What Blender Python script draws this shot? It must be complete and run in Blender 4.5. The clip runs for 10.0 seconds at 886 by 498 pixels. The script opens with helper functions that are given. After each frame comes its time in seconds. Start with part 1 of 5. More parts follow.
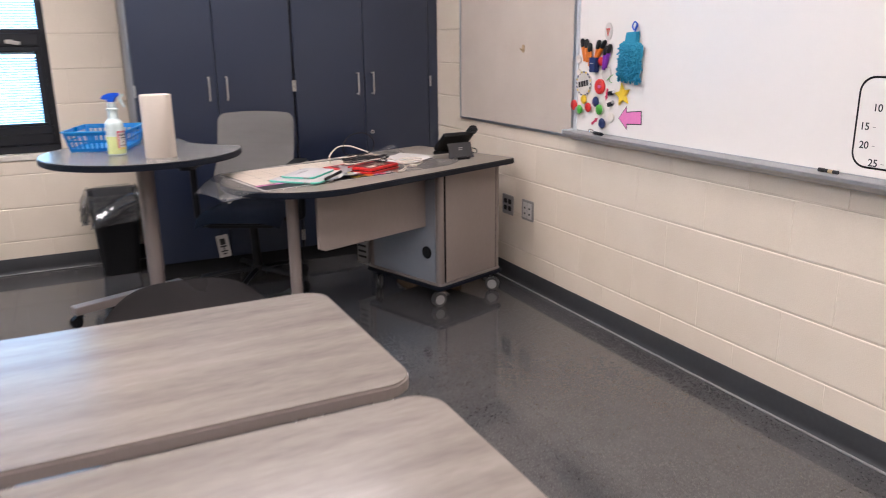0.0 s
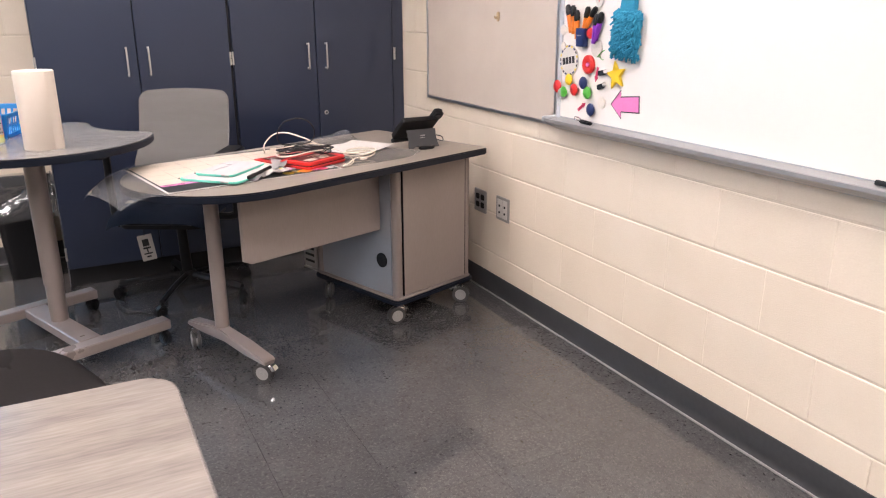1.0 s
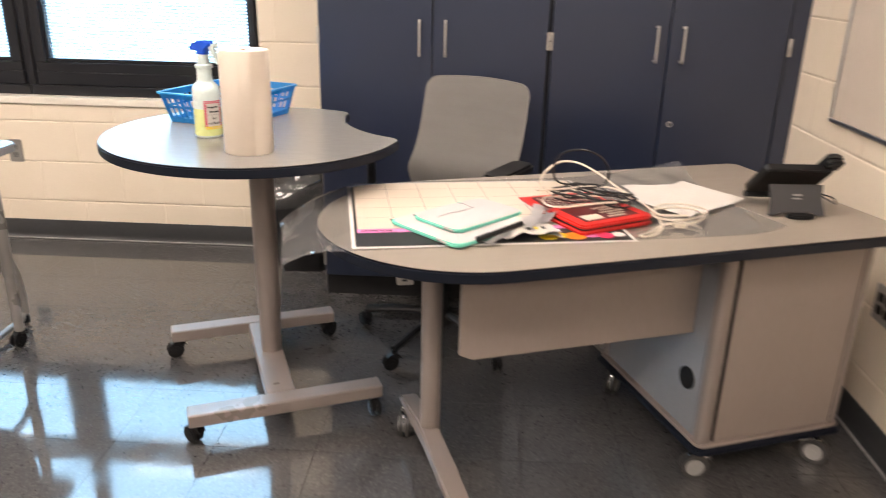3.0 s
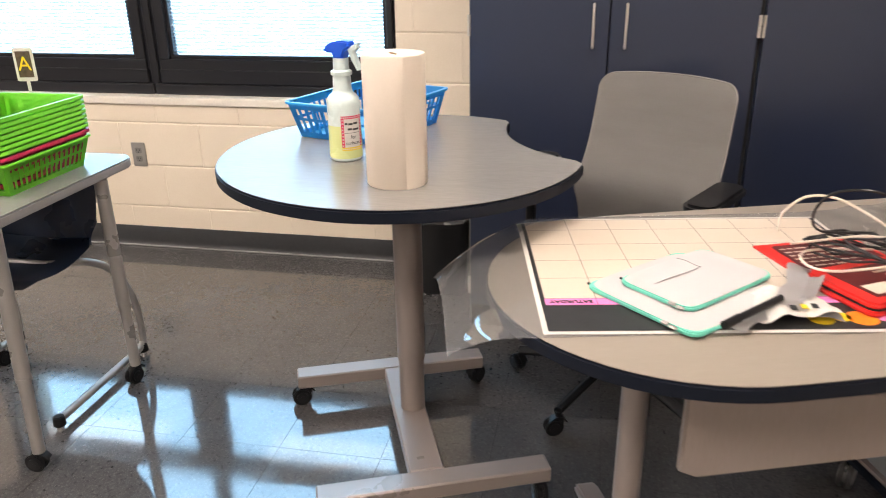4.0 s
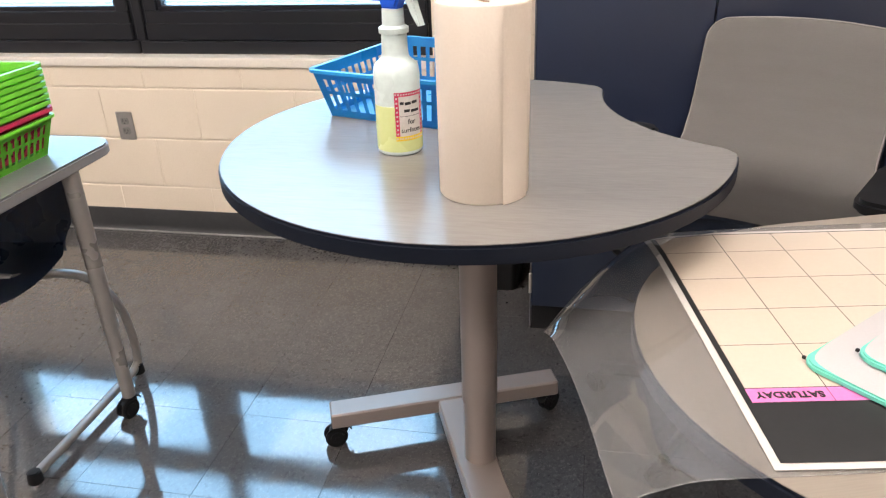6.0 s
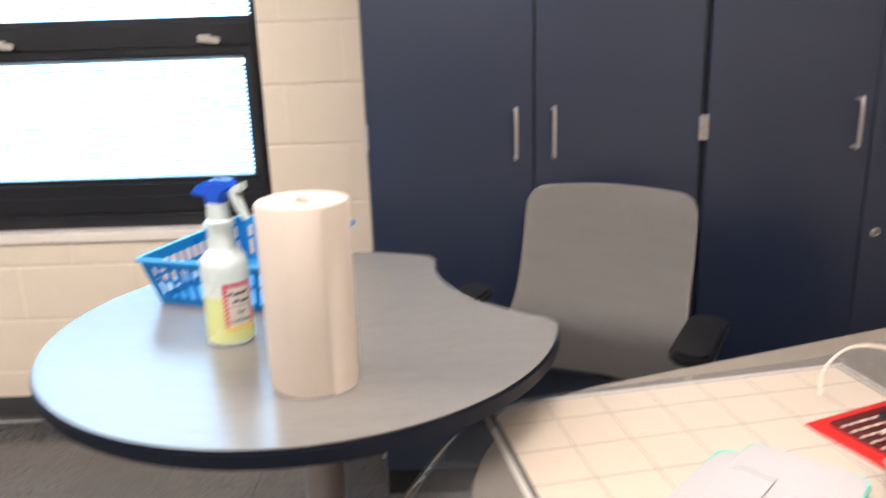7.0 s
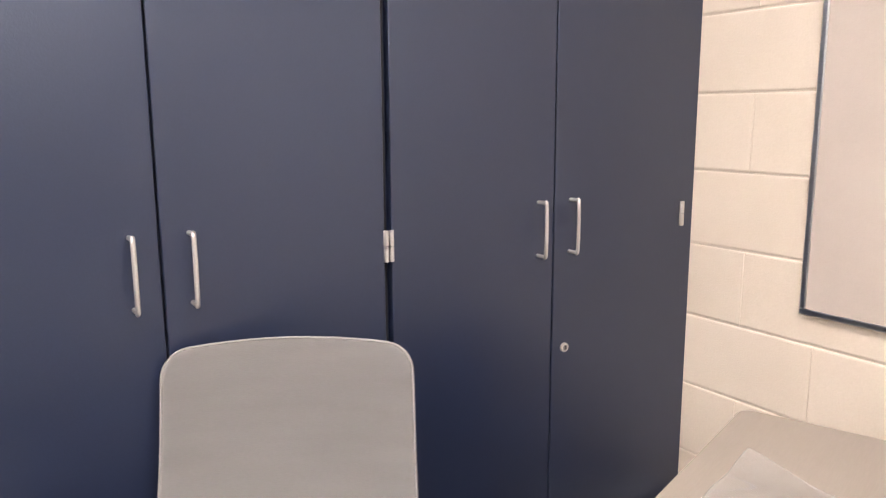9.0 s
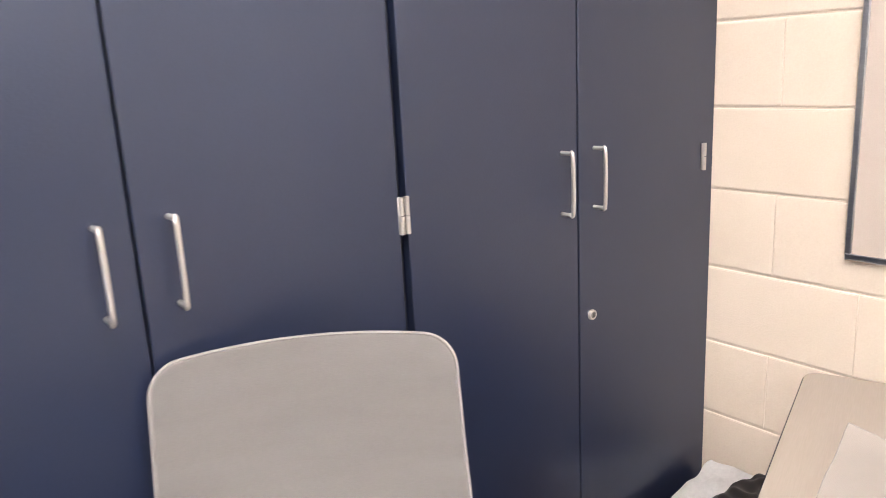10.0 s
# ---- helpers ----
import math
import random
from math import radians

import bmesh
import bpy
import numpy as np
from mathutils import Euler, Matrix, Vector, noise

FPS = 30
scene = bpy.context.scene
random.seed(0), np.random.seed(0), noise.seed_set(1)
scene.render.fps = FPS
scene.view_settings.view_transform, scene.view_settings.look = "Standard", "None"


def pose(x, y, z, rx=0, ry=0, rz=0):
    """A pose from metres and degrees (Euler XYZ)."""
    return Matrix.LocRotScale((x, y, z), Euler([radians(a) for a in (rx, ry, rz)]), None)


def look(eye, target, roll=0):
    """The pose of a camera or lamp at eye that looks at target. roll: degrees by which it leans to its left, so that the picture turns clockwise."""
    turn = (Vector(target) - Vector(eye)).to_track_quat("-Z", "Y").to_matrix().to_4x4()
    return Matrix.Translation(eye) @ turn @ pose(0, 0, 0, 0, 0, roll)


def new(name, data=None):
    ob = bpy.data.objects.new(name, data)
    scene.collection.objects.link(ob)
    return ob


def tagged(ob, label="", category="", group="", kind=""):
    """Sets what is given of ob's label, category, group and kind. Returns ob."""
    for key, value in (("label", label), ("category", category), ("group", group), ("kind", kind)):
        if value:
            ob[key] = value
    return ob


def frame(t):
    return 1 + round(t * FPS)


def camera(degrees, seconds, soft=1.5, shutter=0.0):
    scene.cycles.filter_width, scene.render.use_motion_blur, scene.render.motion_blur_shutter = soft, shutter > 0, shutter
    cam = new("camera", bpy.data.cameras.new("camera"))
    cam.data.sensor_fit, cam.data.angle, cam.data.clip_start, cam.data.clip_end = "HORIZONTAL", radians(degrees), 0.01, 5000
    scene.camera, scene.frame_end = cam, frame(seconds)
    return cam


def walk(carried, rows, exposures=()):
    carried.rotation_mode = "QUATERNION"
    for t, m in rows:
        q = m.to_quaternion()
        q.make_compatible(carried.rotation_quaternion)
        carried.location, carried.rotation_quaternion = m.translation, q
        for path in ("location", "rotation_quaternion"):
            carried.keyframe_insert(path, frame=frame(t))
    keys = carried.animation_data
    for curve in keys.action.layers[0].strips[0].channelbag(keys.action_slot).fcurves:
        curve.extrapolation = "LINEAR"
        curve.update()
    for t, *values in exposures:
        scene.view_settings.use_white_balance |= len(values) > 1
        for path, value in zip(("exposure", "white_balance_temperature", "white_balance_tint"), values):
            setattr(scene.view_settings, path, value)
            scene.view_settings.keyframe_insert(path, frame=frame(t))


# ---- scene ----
cam = camera(60.9, 10.0, 1.0, 0.4)
PATH = [
    (0, (1.837, 1.167, 1.359), (2.686, 2.897, 0.825), -0.7),
    (0.5, (1.969, 1.505, 1.382), (2.924, 3.171, 0.824), -1.1),
    (1, (2.251, 1.681, 1.349), (3.112, 3.38, 0.739), -0.2),
    (1.5, (2.509, 1.867, 1.341), (3.205, 3.62, 0.675), 1.8),
    (2, (2.719, 2.112, 1.339), (3.195, 3.928, 0.648), 2.5),
    (2.5, (2.861, 2.404, 1.324), (3.058, 4.264, 0.616), 2.2),
    (3, (2.813, 2.717, 1.356), (2.74, 4.59, 0.659), 1.4),
    (4.3, (2.566, 3.348, 1.341), (2.16, 5.141, 0.553), -1.4),
    (4.5, (2.554, 3.435, 1.333), (2.137, 5.211, 0.513), -1.6),
    (5, (2.433, 3.583, 1.293), (2.03, 5.325, 0.397), -1.9),
    (5.2, (2.383, 3.638, 1.286), (1.982, 5.373, 0.376), -2.0),
    (6.5, (2.343, 3.695, 1.298), (2.078, 5.525, 0.536), -2.3),
    (7, (2.393, 3.707, 1.356), (2.384, 5.632, 0.816), -1.9),
    (7.5, (2.464, 3.746, 1.447), (2.789, 5.677, 1.044), -1.7),
    (8, (2.436, 3.814, 1.411), (3.022, 5.691, 1.048), -2.5),
    (8.5, (2.428, 4.119, 1.358), (3.272, 5.909, 1.068), -2.7),
    (9, (2.344, 4.373, 1.371), (3.418, 6.023, 1.02), -0.3),
    (9.5, (2.24, 4.537, 1.368), (3.395, 6.112, 0.938), -1.6),
    (10, (2.348, 4.666, 1.353), (3.542, 6.199, 0.881), -3.0),
]
EXPOSURES = [(0.0, -0.40, 5950, 14), (0.5, -0.10, 6050, 15), (1.0, 0.06, 6200, 15), (1.5, 0.08, 6350, 16), (2.3, 0.08, 6750, 17), (3.0, 0.05, 6950, 12), (4.5, -0.08, 6650, 11), (6.5, -0.10, 6450, 11), (7.0, -0.08, 6400, 11), (7.5, 0.04, 6550, 12), (8.0, 0.28, 6350, 13), (8.5, 0.40, 6250, 14), (9.0, 0.58, 6250, 14), (10.0, 0.80, 6200, 13)]
walk(cam, [(t, look(eye, target, roll)) for t, eye, target, roll in PATH], EXPOSURES)

# ---- world and light levels ----
SKY_GLOW, PANEL_GLOW = 13.0, 28.0
LIGHT_ROWS = (0.0, 2.25, 4.5)
world = bpy.data.worlds.new("world")
scene.world = world
world.use_nodes = True
wn = world.node_tree.nodes
sky = wn.new("ShaderNodeTexSky")
sky.sky_type, sky.sun_disc = "NISHITA", False
sky.sun_elevation, sky.sun_rotation = radians(45), radians(150)
world.node_tree.links.new(sky.outputs[0], wn["Background"].inputs[0])
wn["Background"].inputs[1].default_value = 0.1


# ---- materials ----
def mat(name, c1, c2=None, rough=0.5, metal=0.0, s1=5.0, s2=150.0, bump=0.15, depth=0.0006, stretch=(1, 1, 1), spread=False, spec=0.5, rvar=0.08, trans=0.0, alpha=1.0, fine=0.45):
    """A principled surface with colour varied at two scales, uneven gloss and a fine relief."""
    m = bpy.data.materials.new(name)
    m.use_nodes = True
    n, l = m.node_tree.nodes, m.node_tree.links
    p = n["Principled BSDF"]
    c2 = c2 or tuple(v * 0.86 for v in c1)
    co = n.new("ShaderNodeTexCoord")
    mp = n.new("ShaderNodeMapping")
    mp.inputs["Scale"].default_value = stretch
    src = co.outputs["Object"]
    if spread:
        inf = n.new("ShaderNodeObjectInfo")
        ad = n.new("ShaderNodeVectorMath")
        ad.operation = "MULTIPLY_ADD"
        ad.inputs[1].default_value = (31.0, 17.0, 23.0)
        l.new(inf.outputs["Random"], ad.inputs[0])
        l.new(src, ad.inputs[2])
        src = ad.outputs[0]
    l.new(src, mp.inputs[0])
    a, b = n.new("ShaderNodeTexNoise"), n.new("ShaderNodeTexNoise")
    for t, sc, det in ((a, s1, 4), (b, s2, 3)):
        t.inputs["Scale"].default_value, t.inputs["Detail"].default_value = sc, det
        l.new(mp.outputs[0], t.inputs["Vector"])
    mx = n.new("ShaderNodeMix")
    l.new(a.outputs[0], mx.inputs["A"])
    l.new(b.outputs[0], mx.inputs["B"])
    mx.inputs["Factor"].default_value = fine
    rg = n.new("ShaderNodeMapRange")
    rg.inputs[1].default_value, rg.inputs[2].default_value = 0.36, 0.64
    l.new(mx.outputs["Result"], rg.inputs[0])
    col = n.new("ShaderNodeMix")
    col.data_type = "RGBA"
    col.inputs["A"].default_value, col.inputs["B"].default_value = (*c1, 1), (*c2, 1)
    l.new(rg.outputs[0], col.inputs["Factor"])
    l.new(col.outputs["Result"], p.inputs["Base Color"])
    rr = n.new("ShaderNodeMapRange")
    rr.inputs[1].default_value, rr.inputs[2].default_value = 0.3, 0.7
    rr.inputs[3].default_value, rr.inputs[4].default_value = max(0.02, rough - rvar), min(1.0, rough + rvar)
    l.new(a.outputs[0], rr.inputs[0])
    l.new(rr.outputs[0], p.inputs["Roughness"])
    if bump:
        bp = n.new("ShaderNodeBump")
        bp.inputs["Strength"].default_value, bp.inputs["Distance"].default_value = bump, depth
        l.new(b.outputs[0], bp.inputs["Height"])
        l.new(bp.outputs[0], p.inputs["Normal"])
    p.inputs["Metallic"].default_value = metal
    p.inputs["Specular IOR Level"].default_value = spec
    p.inputs["Transmission Weight"].default_value = trans
    p.inputs["Alpha"].default_value = alpha
    return m


def glow(name, c, strength):
    m = bpy.data.materials.new(name)
    m.use_nodes = True
    n = m.node_tree.nodes
    n.remove(n["Principled BSDF"])
    e = n.new("ShaderNodeEmission")
    e.inputs[0].default_value, e.inputs[1].default_value = (*c, 1), strength
    m.node_tree.links.new(e.outputs[0], n["Material Output"].inputs[0])
    return m


def floor_mat():
    m = mat("vinyl_tile", (0.076, 0.074, 0.074), (0.060, 0.058, 0.058), 0.075, s1=9, s2=60, bump=0, spread=True, rvar=0.035, spec=0.95)
    n, l = m.node_tree.nodes, m.node_tree.links
    p = n["Principled BSDF"]
    mp = n["Mapping"]
    base = p.inputs["Base Color"].links[0].from_socket
    for sc, lo, hi, c in ((110, 0.55, 0.72, (0.100, 0.095, 0.092)), (90, 0.57, 0.73, (0.042, 0.041, 0.041)), (300, 0.63, 0.72, (0.13, 0.125, 0.12))):
        nz = n.new("ShaderNodeTexNoise")
        nz.inputs["Scale"].default_value, nz.inputs["Detail"].default_value = sc, 1.5
        l.new(mp.outputs[0], nz.inputs["Vector"])
        r = n.new("ShaderNodeMapRange")
        r.inputs[1].default_value, r.inputs[2].default_value = lo, hi
        l.new(nz.outputs[0], r.inputs[0])
        mx = n.new("ShaderNodeMix")
        mx.data_type = "RGBA"
        mx.inputs["B"].default_value = (*c, 1)
        l.new(base, mx.inputs["A"])
        l.new(r.outputs[0], mx.inputs["Factor"])
        base = mx.outputs["Result"]
    l.new(base, p.inputs["Base Color"])
    w = n.new("ShaderNodeTexNoise")
    w.inputs["Scale"].default_value, w.inputs["Detail"].default_value = 14, 2
    l.new(mp.outputs[0], w.inputs["Vector"])
    bp = n.new("ShaderNodeBump")
    bp.inputs["Strength"].default_value, bp.inputs["Distance"].default_value = 0.16, 0.0010
    l.new(w.outputs[0], bp.inputs["Height"])
    l.new(bp.outputs[0], p.inputs["Normal"])
    return m


M_WALL = mat("cream_block_paint", (0.745, 0.648, 0.525), (0.695, 0.598, 0.475), 0.45, s1=3, s2=220, bump=0.35, depth=0.0012, spread=True)
# For the unseen walls: cream darkened to tan so less light bounces.
M_LOWFILL_WALL = mat("tan_low_fill_wall", (0.36, 0.32, 0.27), None, 0.6, s1=3, s2=200, bump=0.2)
M_JOINT = mat("painted_mortar", (0.725, 0.628, 0.505), None, 0.6, bump=0.3)
M_CEIL = mat("ceiling_tile", (0.66, 0.65, 0.62), None, 0.9, s2=90, bump=0.5, depth=0.002)
M_FLOOR = floor_mat()
M_SEAM = mat("floor_seam", (0.045, 0.043, 0.042), None, 0.25)
M_BASE = mat("charcoal_rubber", (0.040, 0.041, 0.043), (0.033, 0.034, 0.036), 0.38, spec=0.3, s2=60)
# Pale grey for the highlight painted along the cove base's toe.
M_TOE_GLINT = mat("toe_highlight_grey", (0.27, 0.265, 0.255), None, 0.35)
M_NAVY = mat("navy_laminate", (0.0112, 0.0168, 0.0405), (0.0088, 0.0134, 0.0330), 0.34, spec=1.0, s1=2.5, s2=300, fine=0.5, bump=0.4, depth=0.0005, rvar=0.04)
M_NAVY.node_tree.nodes["Principled BSDF"].inputs["Specular Tint"].default_value = (0.80, 0.885, 1.0, 1)
M_NAVY_EDGE = mat("navy_edge_band", (0.0075, 0.0105, 0.019), None, 0.48, spec=0.2)
M_SIDE = mat("grey_laminate_side", (0.20, 0.195, 0.20), None, 0.4)
M_BLACK = mat("black_gap", (0.008, 0.008, 0.009), None, 0.8, bump=0)
M_STEEL = mat("satin_nickel", (0.70, 0.67, 0.62), None, 0.34, 0.78, s2=300, bump=0.05)
M_ALU = mat("brushed_aluminium", (0.60, 0.61, 0.62), None, 0.35, 1.0, s2=200, stretch=(1, 0.05, 1), bump=0.1)
M_TRIM = mat("pale_anodised_trim", (0.62, 0.64, 0.66), None, 0.4, 0.3, s2=200, stretch=(1, 0.05, 1), bump=0.05)
M_TRAY = mat("grey_anodised_tray", (0.42, 0.42, 0.42), None, 0.40, 0.45, s2=200, stretch=(1, 0.05, 1), bump=0.05)
M_WB = mat("whiteboard_enamel", (0.79, 0.745, 0.695), (0.78, 0.735, 0.685), 0.26, s1=2, s2=30, bump=0, rvar=0.01)
M_TACK = mat("tackboard_vinyl", (0.54, 0.47, 0.40), (0.50, 0.43, 0.365), 0.6, s2=500, bump=0.5, depth=0.0008)
M_FRAME = mat("bronze_black_frame", (0.012, 0.013, 0.017), None, 0.35, s2=200)
M_SLAT = mat("blind_slat", (0.80, 0.82, 0.84), None, 0.5, bump=0)
sn, sl = M_SLAT.node_tree.nodes, M_SLAT.node_tree.links
tr, mxs = sn.new("ShaderNodeBsdfTranslucent"), sn.new("ShaderNodeMixShader")
tr.inputs[0].default_value = (0.45, 0.55, 0.62, 1)
mxs.inputs[0].default_value = 0.16
sl.new(sn["Principled BSDF"].outputs[0], mxs.inputs[1])
sl.new(tr.outputs[0], mxs.inputs[2])
sl.new(mxs.outputs[0], sn["Material Output"].inputs[0])
M_SILL = mat("cream_sill", (0.76, 0.70, 0.62), None, 0.4, s2=160)
M_TOPGREY = mat("grey_ash_laminate", (0.212, 0.200, 0.184), (0.180, 0.169, 0.156), 0.25, s1=3, s2=26, stretch=(1, 22, 1), bump=0.02, depth=0.0003, rvar=0.015, fine=0.8, spec=0.85)
M_TOPOAK = mat("weathered_oak_laminate", (0.265, 0.230, 0.198), (0.165, 0.140, 0.120), 0.23, s1=1.6, s2=20, stretch=(1, 9, 1), bump=0.04, depth=0.0003, rvar=0.02, fine=0.35)
M_TOPDESK = mat("pale_oak_laminate", (0.275, 0.236, 0.196), (0.256, 0.219, 0.181), 0.30, s1=3, s2=24, stretch=(1, 22, 1), bump=0.02, depth=0.0003, rvar=0.015, fine=0.8, spec=0.28)
M_TAUPE = mat("taupe_laminate", (0.285, 0.236, 0.212), (0.257, 0.212, 0.190), 0.38, s1=3, s2=200, stretch=(1, 1, 0.2), bump=0.08)
M_GREYEDGE = mat("grey_edge_band", (0.235, 0.228, 0.222), (0.215, 0.208, 0.203), 0.4, s2=180)
M_GREYPANEL = mat("blue_grey_panel", (0.26, 0.27, 0.29), None, 0.38, s2=180)
M_PAINTMETAL = mat("taupe_powder_coat", (0.285, 0.240, 0.220), (0.262, 0.220, 0.202), 0.35, 0.25, s2=500, bump=0.15, depth=0.0003)
M_GREYMETAL = mat("grey_powder_coat", (0.33, 0.31, 0.29), (0.29, 0.275, 0.26), 0.33, 0.4, s2=500, bump=0.15, depth=0.0003)
M_CHROME = mat("chrome", (0.70, 0.70, 0.70), None, 0.12, 1.0, bump=0)
M_WHEEL = mat("pale_grey_wheel", (0.34, 0.33, 0.315), None, 0.4)
M_TYRE = mat("grey_tread", (0.050, 0.048, 0.046), (0.042, 0.040, 0.039), 0.45)
M_RUBBER = mat("black_rubber", (0.007, 0.007, 0.008), None, 0.5, spec=0.25)
M_PLASTIC = mat("black_plastic", (0.008, 0.008, 0.009), (0.006, 0.006, 0.007), 0.4, spec=0.3, s2=600, bump=0.2, depth=0.0003)
M_MESHBACK = mat("grey_knit_mesh", (0.295, 0.278, 0.262), (0.272, 0.257, 0.242), 0.75, s1=4, s2=160, stretch=(1, 1, 6), bump=0.35, depth=0.0008)
M_PIPING = mat("grey_back_rim", (0.23, 0.215, 0.205), None, 0.55)
M_SEAT = mat("navy_fabric", (0.015, 0.020, 0.034), (0.010, 0.014, 0.024), 0.9, spec=0.2, s2=400, bump=0.7, depth=0.001)
M_SHELL = mat("navy_plastic_shell", (0.020, 0.032, 0.060), (0.016, 0.027, 0.052), 0.3, s2=260, bump=0.15)
M_SHELLDARK = mat("charcoal_plastic_shell", (0.075, 0.068, 0.068), None, 0.3, s2=260, bump=0.15)
M_PAPER = mat("paper_towel", (0.61, 0.535, 0.452), (0.59, 0.515, 0.435), 0.95, s1=12, s2=220, bump=0.3, depth=0.0012)
M_WHITE = mat("white_paper", (0.61, 0.575, 0.53), None, 0.7, s2=200, bump=0.1)
M_MAROON = mat("maroon_ink", (0.10, 0.012, 0.012), None, 0.5, bump=0)
M_CELL = mat("cream_poster_card", (0.56, 0.475, 0.385), (0.54, 0.455, 0.365), 0.55, bump=0.05)
M_INK = mat("black_ink", (0.02, 0.02, 0.02), None, 0.5, bump=0)
M_PINK = mat("pink_ink", (0.80, 0.22, 0.50), None, 0.5, bump=0)
M_MINT = mat("mint_zip_tape", (0.16, 0.62, 0.48), (0.13, 0.52, 0.41), 0.6, s2=500, bump=0.5)
M_CANVAS = mat("white_canvas", (0.47, 0.445, 0.44), (0.45, 0.425, 0.42), 0.85, s2=420, bump=0.2, depth=0.0003)
M_RED = mat("red_vinyl", (0.62, 0.025, 0.02), (0.52, 0.02, 0.018), 0.4, s2=200)
M_YELLOW = mat("yellow_plastic", (0.80, 0.56, 0.02), None, 0.4)
M_GREEN = mat("green_plastic", (0.22, 0.72, 0.05), (0.19, 0.64, 0.04), 0.35, s2=200, bump=0.1)
M_LEAF = mat("dark_green_plastic", (0.08, 0.42, 0.04), None, 0.4)
M_MAGENTA = mat("crimson_plastic", (0.62, 0.03, 0.10), None, 0.35)
M_BLUE = mat("blue_plastic", (0.02, 0.30, 0.66), (0.016, 0.26, 0.60), 0.32, s2=200, bump=0.1)
M_DEEPBLUE = mat("deep_blue_plastic", (0.014, 0.095, 0.62), None, 0.35)
M_DARKBLUE = mat("dark_blue_magnet", (0.015, 0.03, 0.12), None, 0.4)
M_TEAL = mat("teal_chenille", (0.035, 0.30, 0.45), (0.022, 0.21, 0.34), 0.95, s2=200, bump=0.6)
M_ORANGE = mat("orange_plastic", (0.80, 0.22, 0.02), None, 0.4)
M_PURPLE = mat("purple_plastic", (0.22, 0.03, 0.40), None, 0.4)
M_BOTTLE = mat("milky_bottle", (0.60, 0.69, 0.67), None, 0.3, s2=100, bump=0.05)
M_LIQUID = mat("yellow_green_liquid", (0.62, 0.68, 0.31), (0.60, 0.66, 0.28), 0.25, bump=0)
M_CABLEW = mat("white_cable", (0.68, 0.60, 0.50), None, 0.45, bump=0)
M_CABLEB = mat("black_cable", (0.012, 0.012, 0.013), None, 0.4, bump=0)
M_BRASS = mat("tan_hook", (0.45, 0.32, 0.18), None, 0.4)
M_OUTLET = mat("grey_outlet", (0.20, 0.195, 0.185), None, 0.4)
M_OUTPLATE = mat("brushed_steel_plate", (0.34, 0.32, 0.30), None, 0.4, 0.45, s2=300, stretch=(1, 1, 0.1))
M_CARDBOARD = mat("brown_card", (0.42, 0.28, 0.16), None, 0.9, s2=90)
M_FOAM = mat("white_foam", (0.80, 0.79, 0.77), None, 0.8, s2=90, bump=0.4)
M_SKY = glow("daylight_distance", (0.36, 0.67, 1.0), SKY_GLOW)
M_PANEL = glow("light_diffuser", (1.0, 0.90, 0.84), PANEL_GLOW)


def clear(name, rough, tint=(0.96, 0.98, 0.98), gloss=0.25, least=0.05, haze=0.0):
    """Thin clear sheet: lets light straight through, with a sharp sheen that grows at a slant."""
    m = bpy.data.materials.new(name)
    m.use_nodes = True
    n, l = m.node_tree.nodes, m.node_tree.links
    n.remove(n["Principled BSDF"])
    t, g, f, mx = n.new("ShaderNodeBsdfTransparent"), n.new("ShaderNodeBsdfGlossy"), n.new("ShaderNodeLayerWeight"), n.new("ShaderNodeMixShader")
    pw, ma = n.new("ShaderNodeMath"), n.new("ShaderNodeMath")
    pw.operation, ma.operation = "POWER", "MULTIPLY_ADD"
    t.inputs[0].default_value = (*tint, 1)
    g.inputs["Roughness"].default_value = rough
    f.inputs[0].default_value = 0.5
    pw.inputs[1].default_value = 3.5
    ma.inputs[1].default_value, ma.inputs[2].default_value = gloss, least
    l.new(f.outputs["Facing"], pw.inputs[0])
    l.new(pw.outputs[0], ma.inputs[0])
    l.new(ma.outputs[0], mx.inputs[0])
    l.new(t.outputs[0], mx.inputs[1])
    # Diffuse veil: dust, plus white standing in for reflections that stay weak.
    if haze:
        veil, hz = n.new("ShaderNodeBsdfDiffuse"), n.new("ShaderNodeMixShader")
        veil.inputs[0].default_value = (0.8, 0.8, 0.8, 1)
        hz.inputs[0].default_value = haze
        l.new(t.outputs[0], hz.inputs[1])
        l.new(veil.outputs[0], hz.inputs[2])
        l.new(hz.outputs[0], mx.inputs[1])
    l.new(g.outputs[0], mx.inputs[2])
    l.new(mx.outputs[0], n["Material Output"].inputs[0])
    return m


M_GLASS = clear("window_glass", 0.02, gloss=0.4)
# Haze 0.10 whitens the sheet in place of missing reflection, besides dust.
M_VINYL = clear("clear_vinyl_sheet", 0.06, (0.86, 0.86, 0.85), 0.55, 0.14, 0.10)
M_FILMEDGE = mat("cut_vinyl_edge", (0.45, 0.46, 0.46), None, 0.15, spec=0.6, alpha=0.35)
M_LINER = clear("clear_bin_liner", 0.12, (0.80, 0.80, 0.79), 0.7, 0.13, 0.06)


# ---- building helpers ----
def part(name, bm, material, parent=None, label="", smooth=False):
    me = bpy.data.meshes.new(name)
    bmesh.ops.recalc_face_normals(bm, faces=bm.faces)
    bm.to_mesh(me)
    bm.free()
    me.materials.append(material)
    if smooth:
        me.shade_smooth()
        me.set_sharp_from_angle(angle=radians(38))
    ob = new(name, me)
    ob.parent = parent
    if label:
        ob["label"] = label
    return ob


def thing(name, label, category, m=None, group="", kind=""):
    ob = new(name)
    ob.empty_display_size = 0.1
    if m is not None:
        ob.matrix_basis = m
    return tagged(ob, label, category, group, kind)


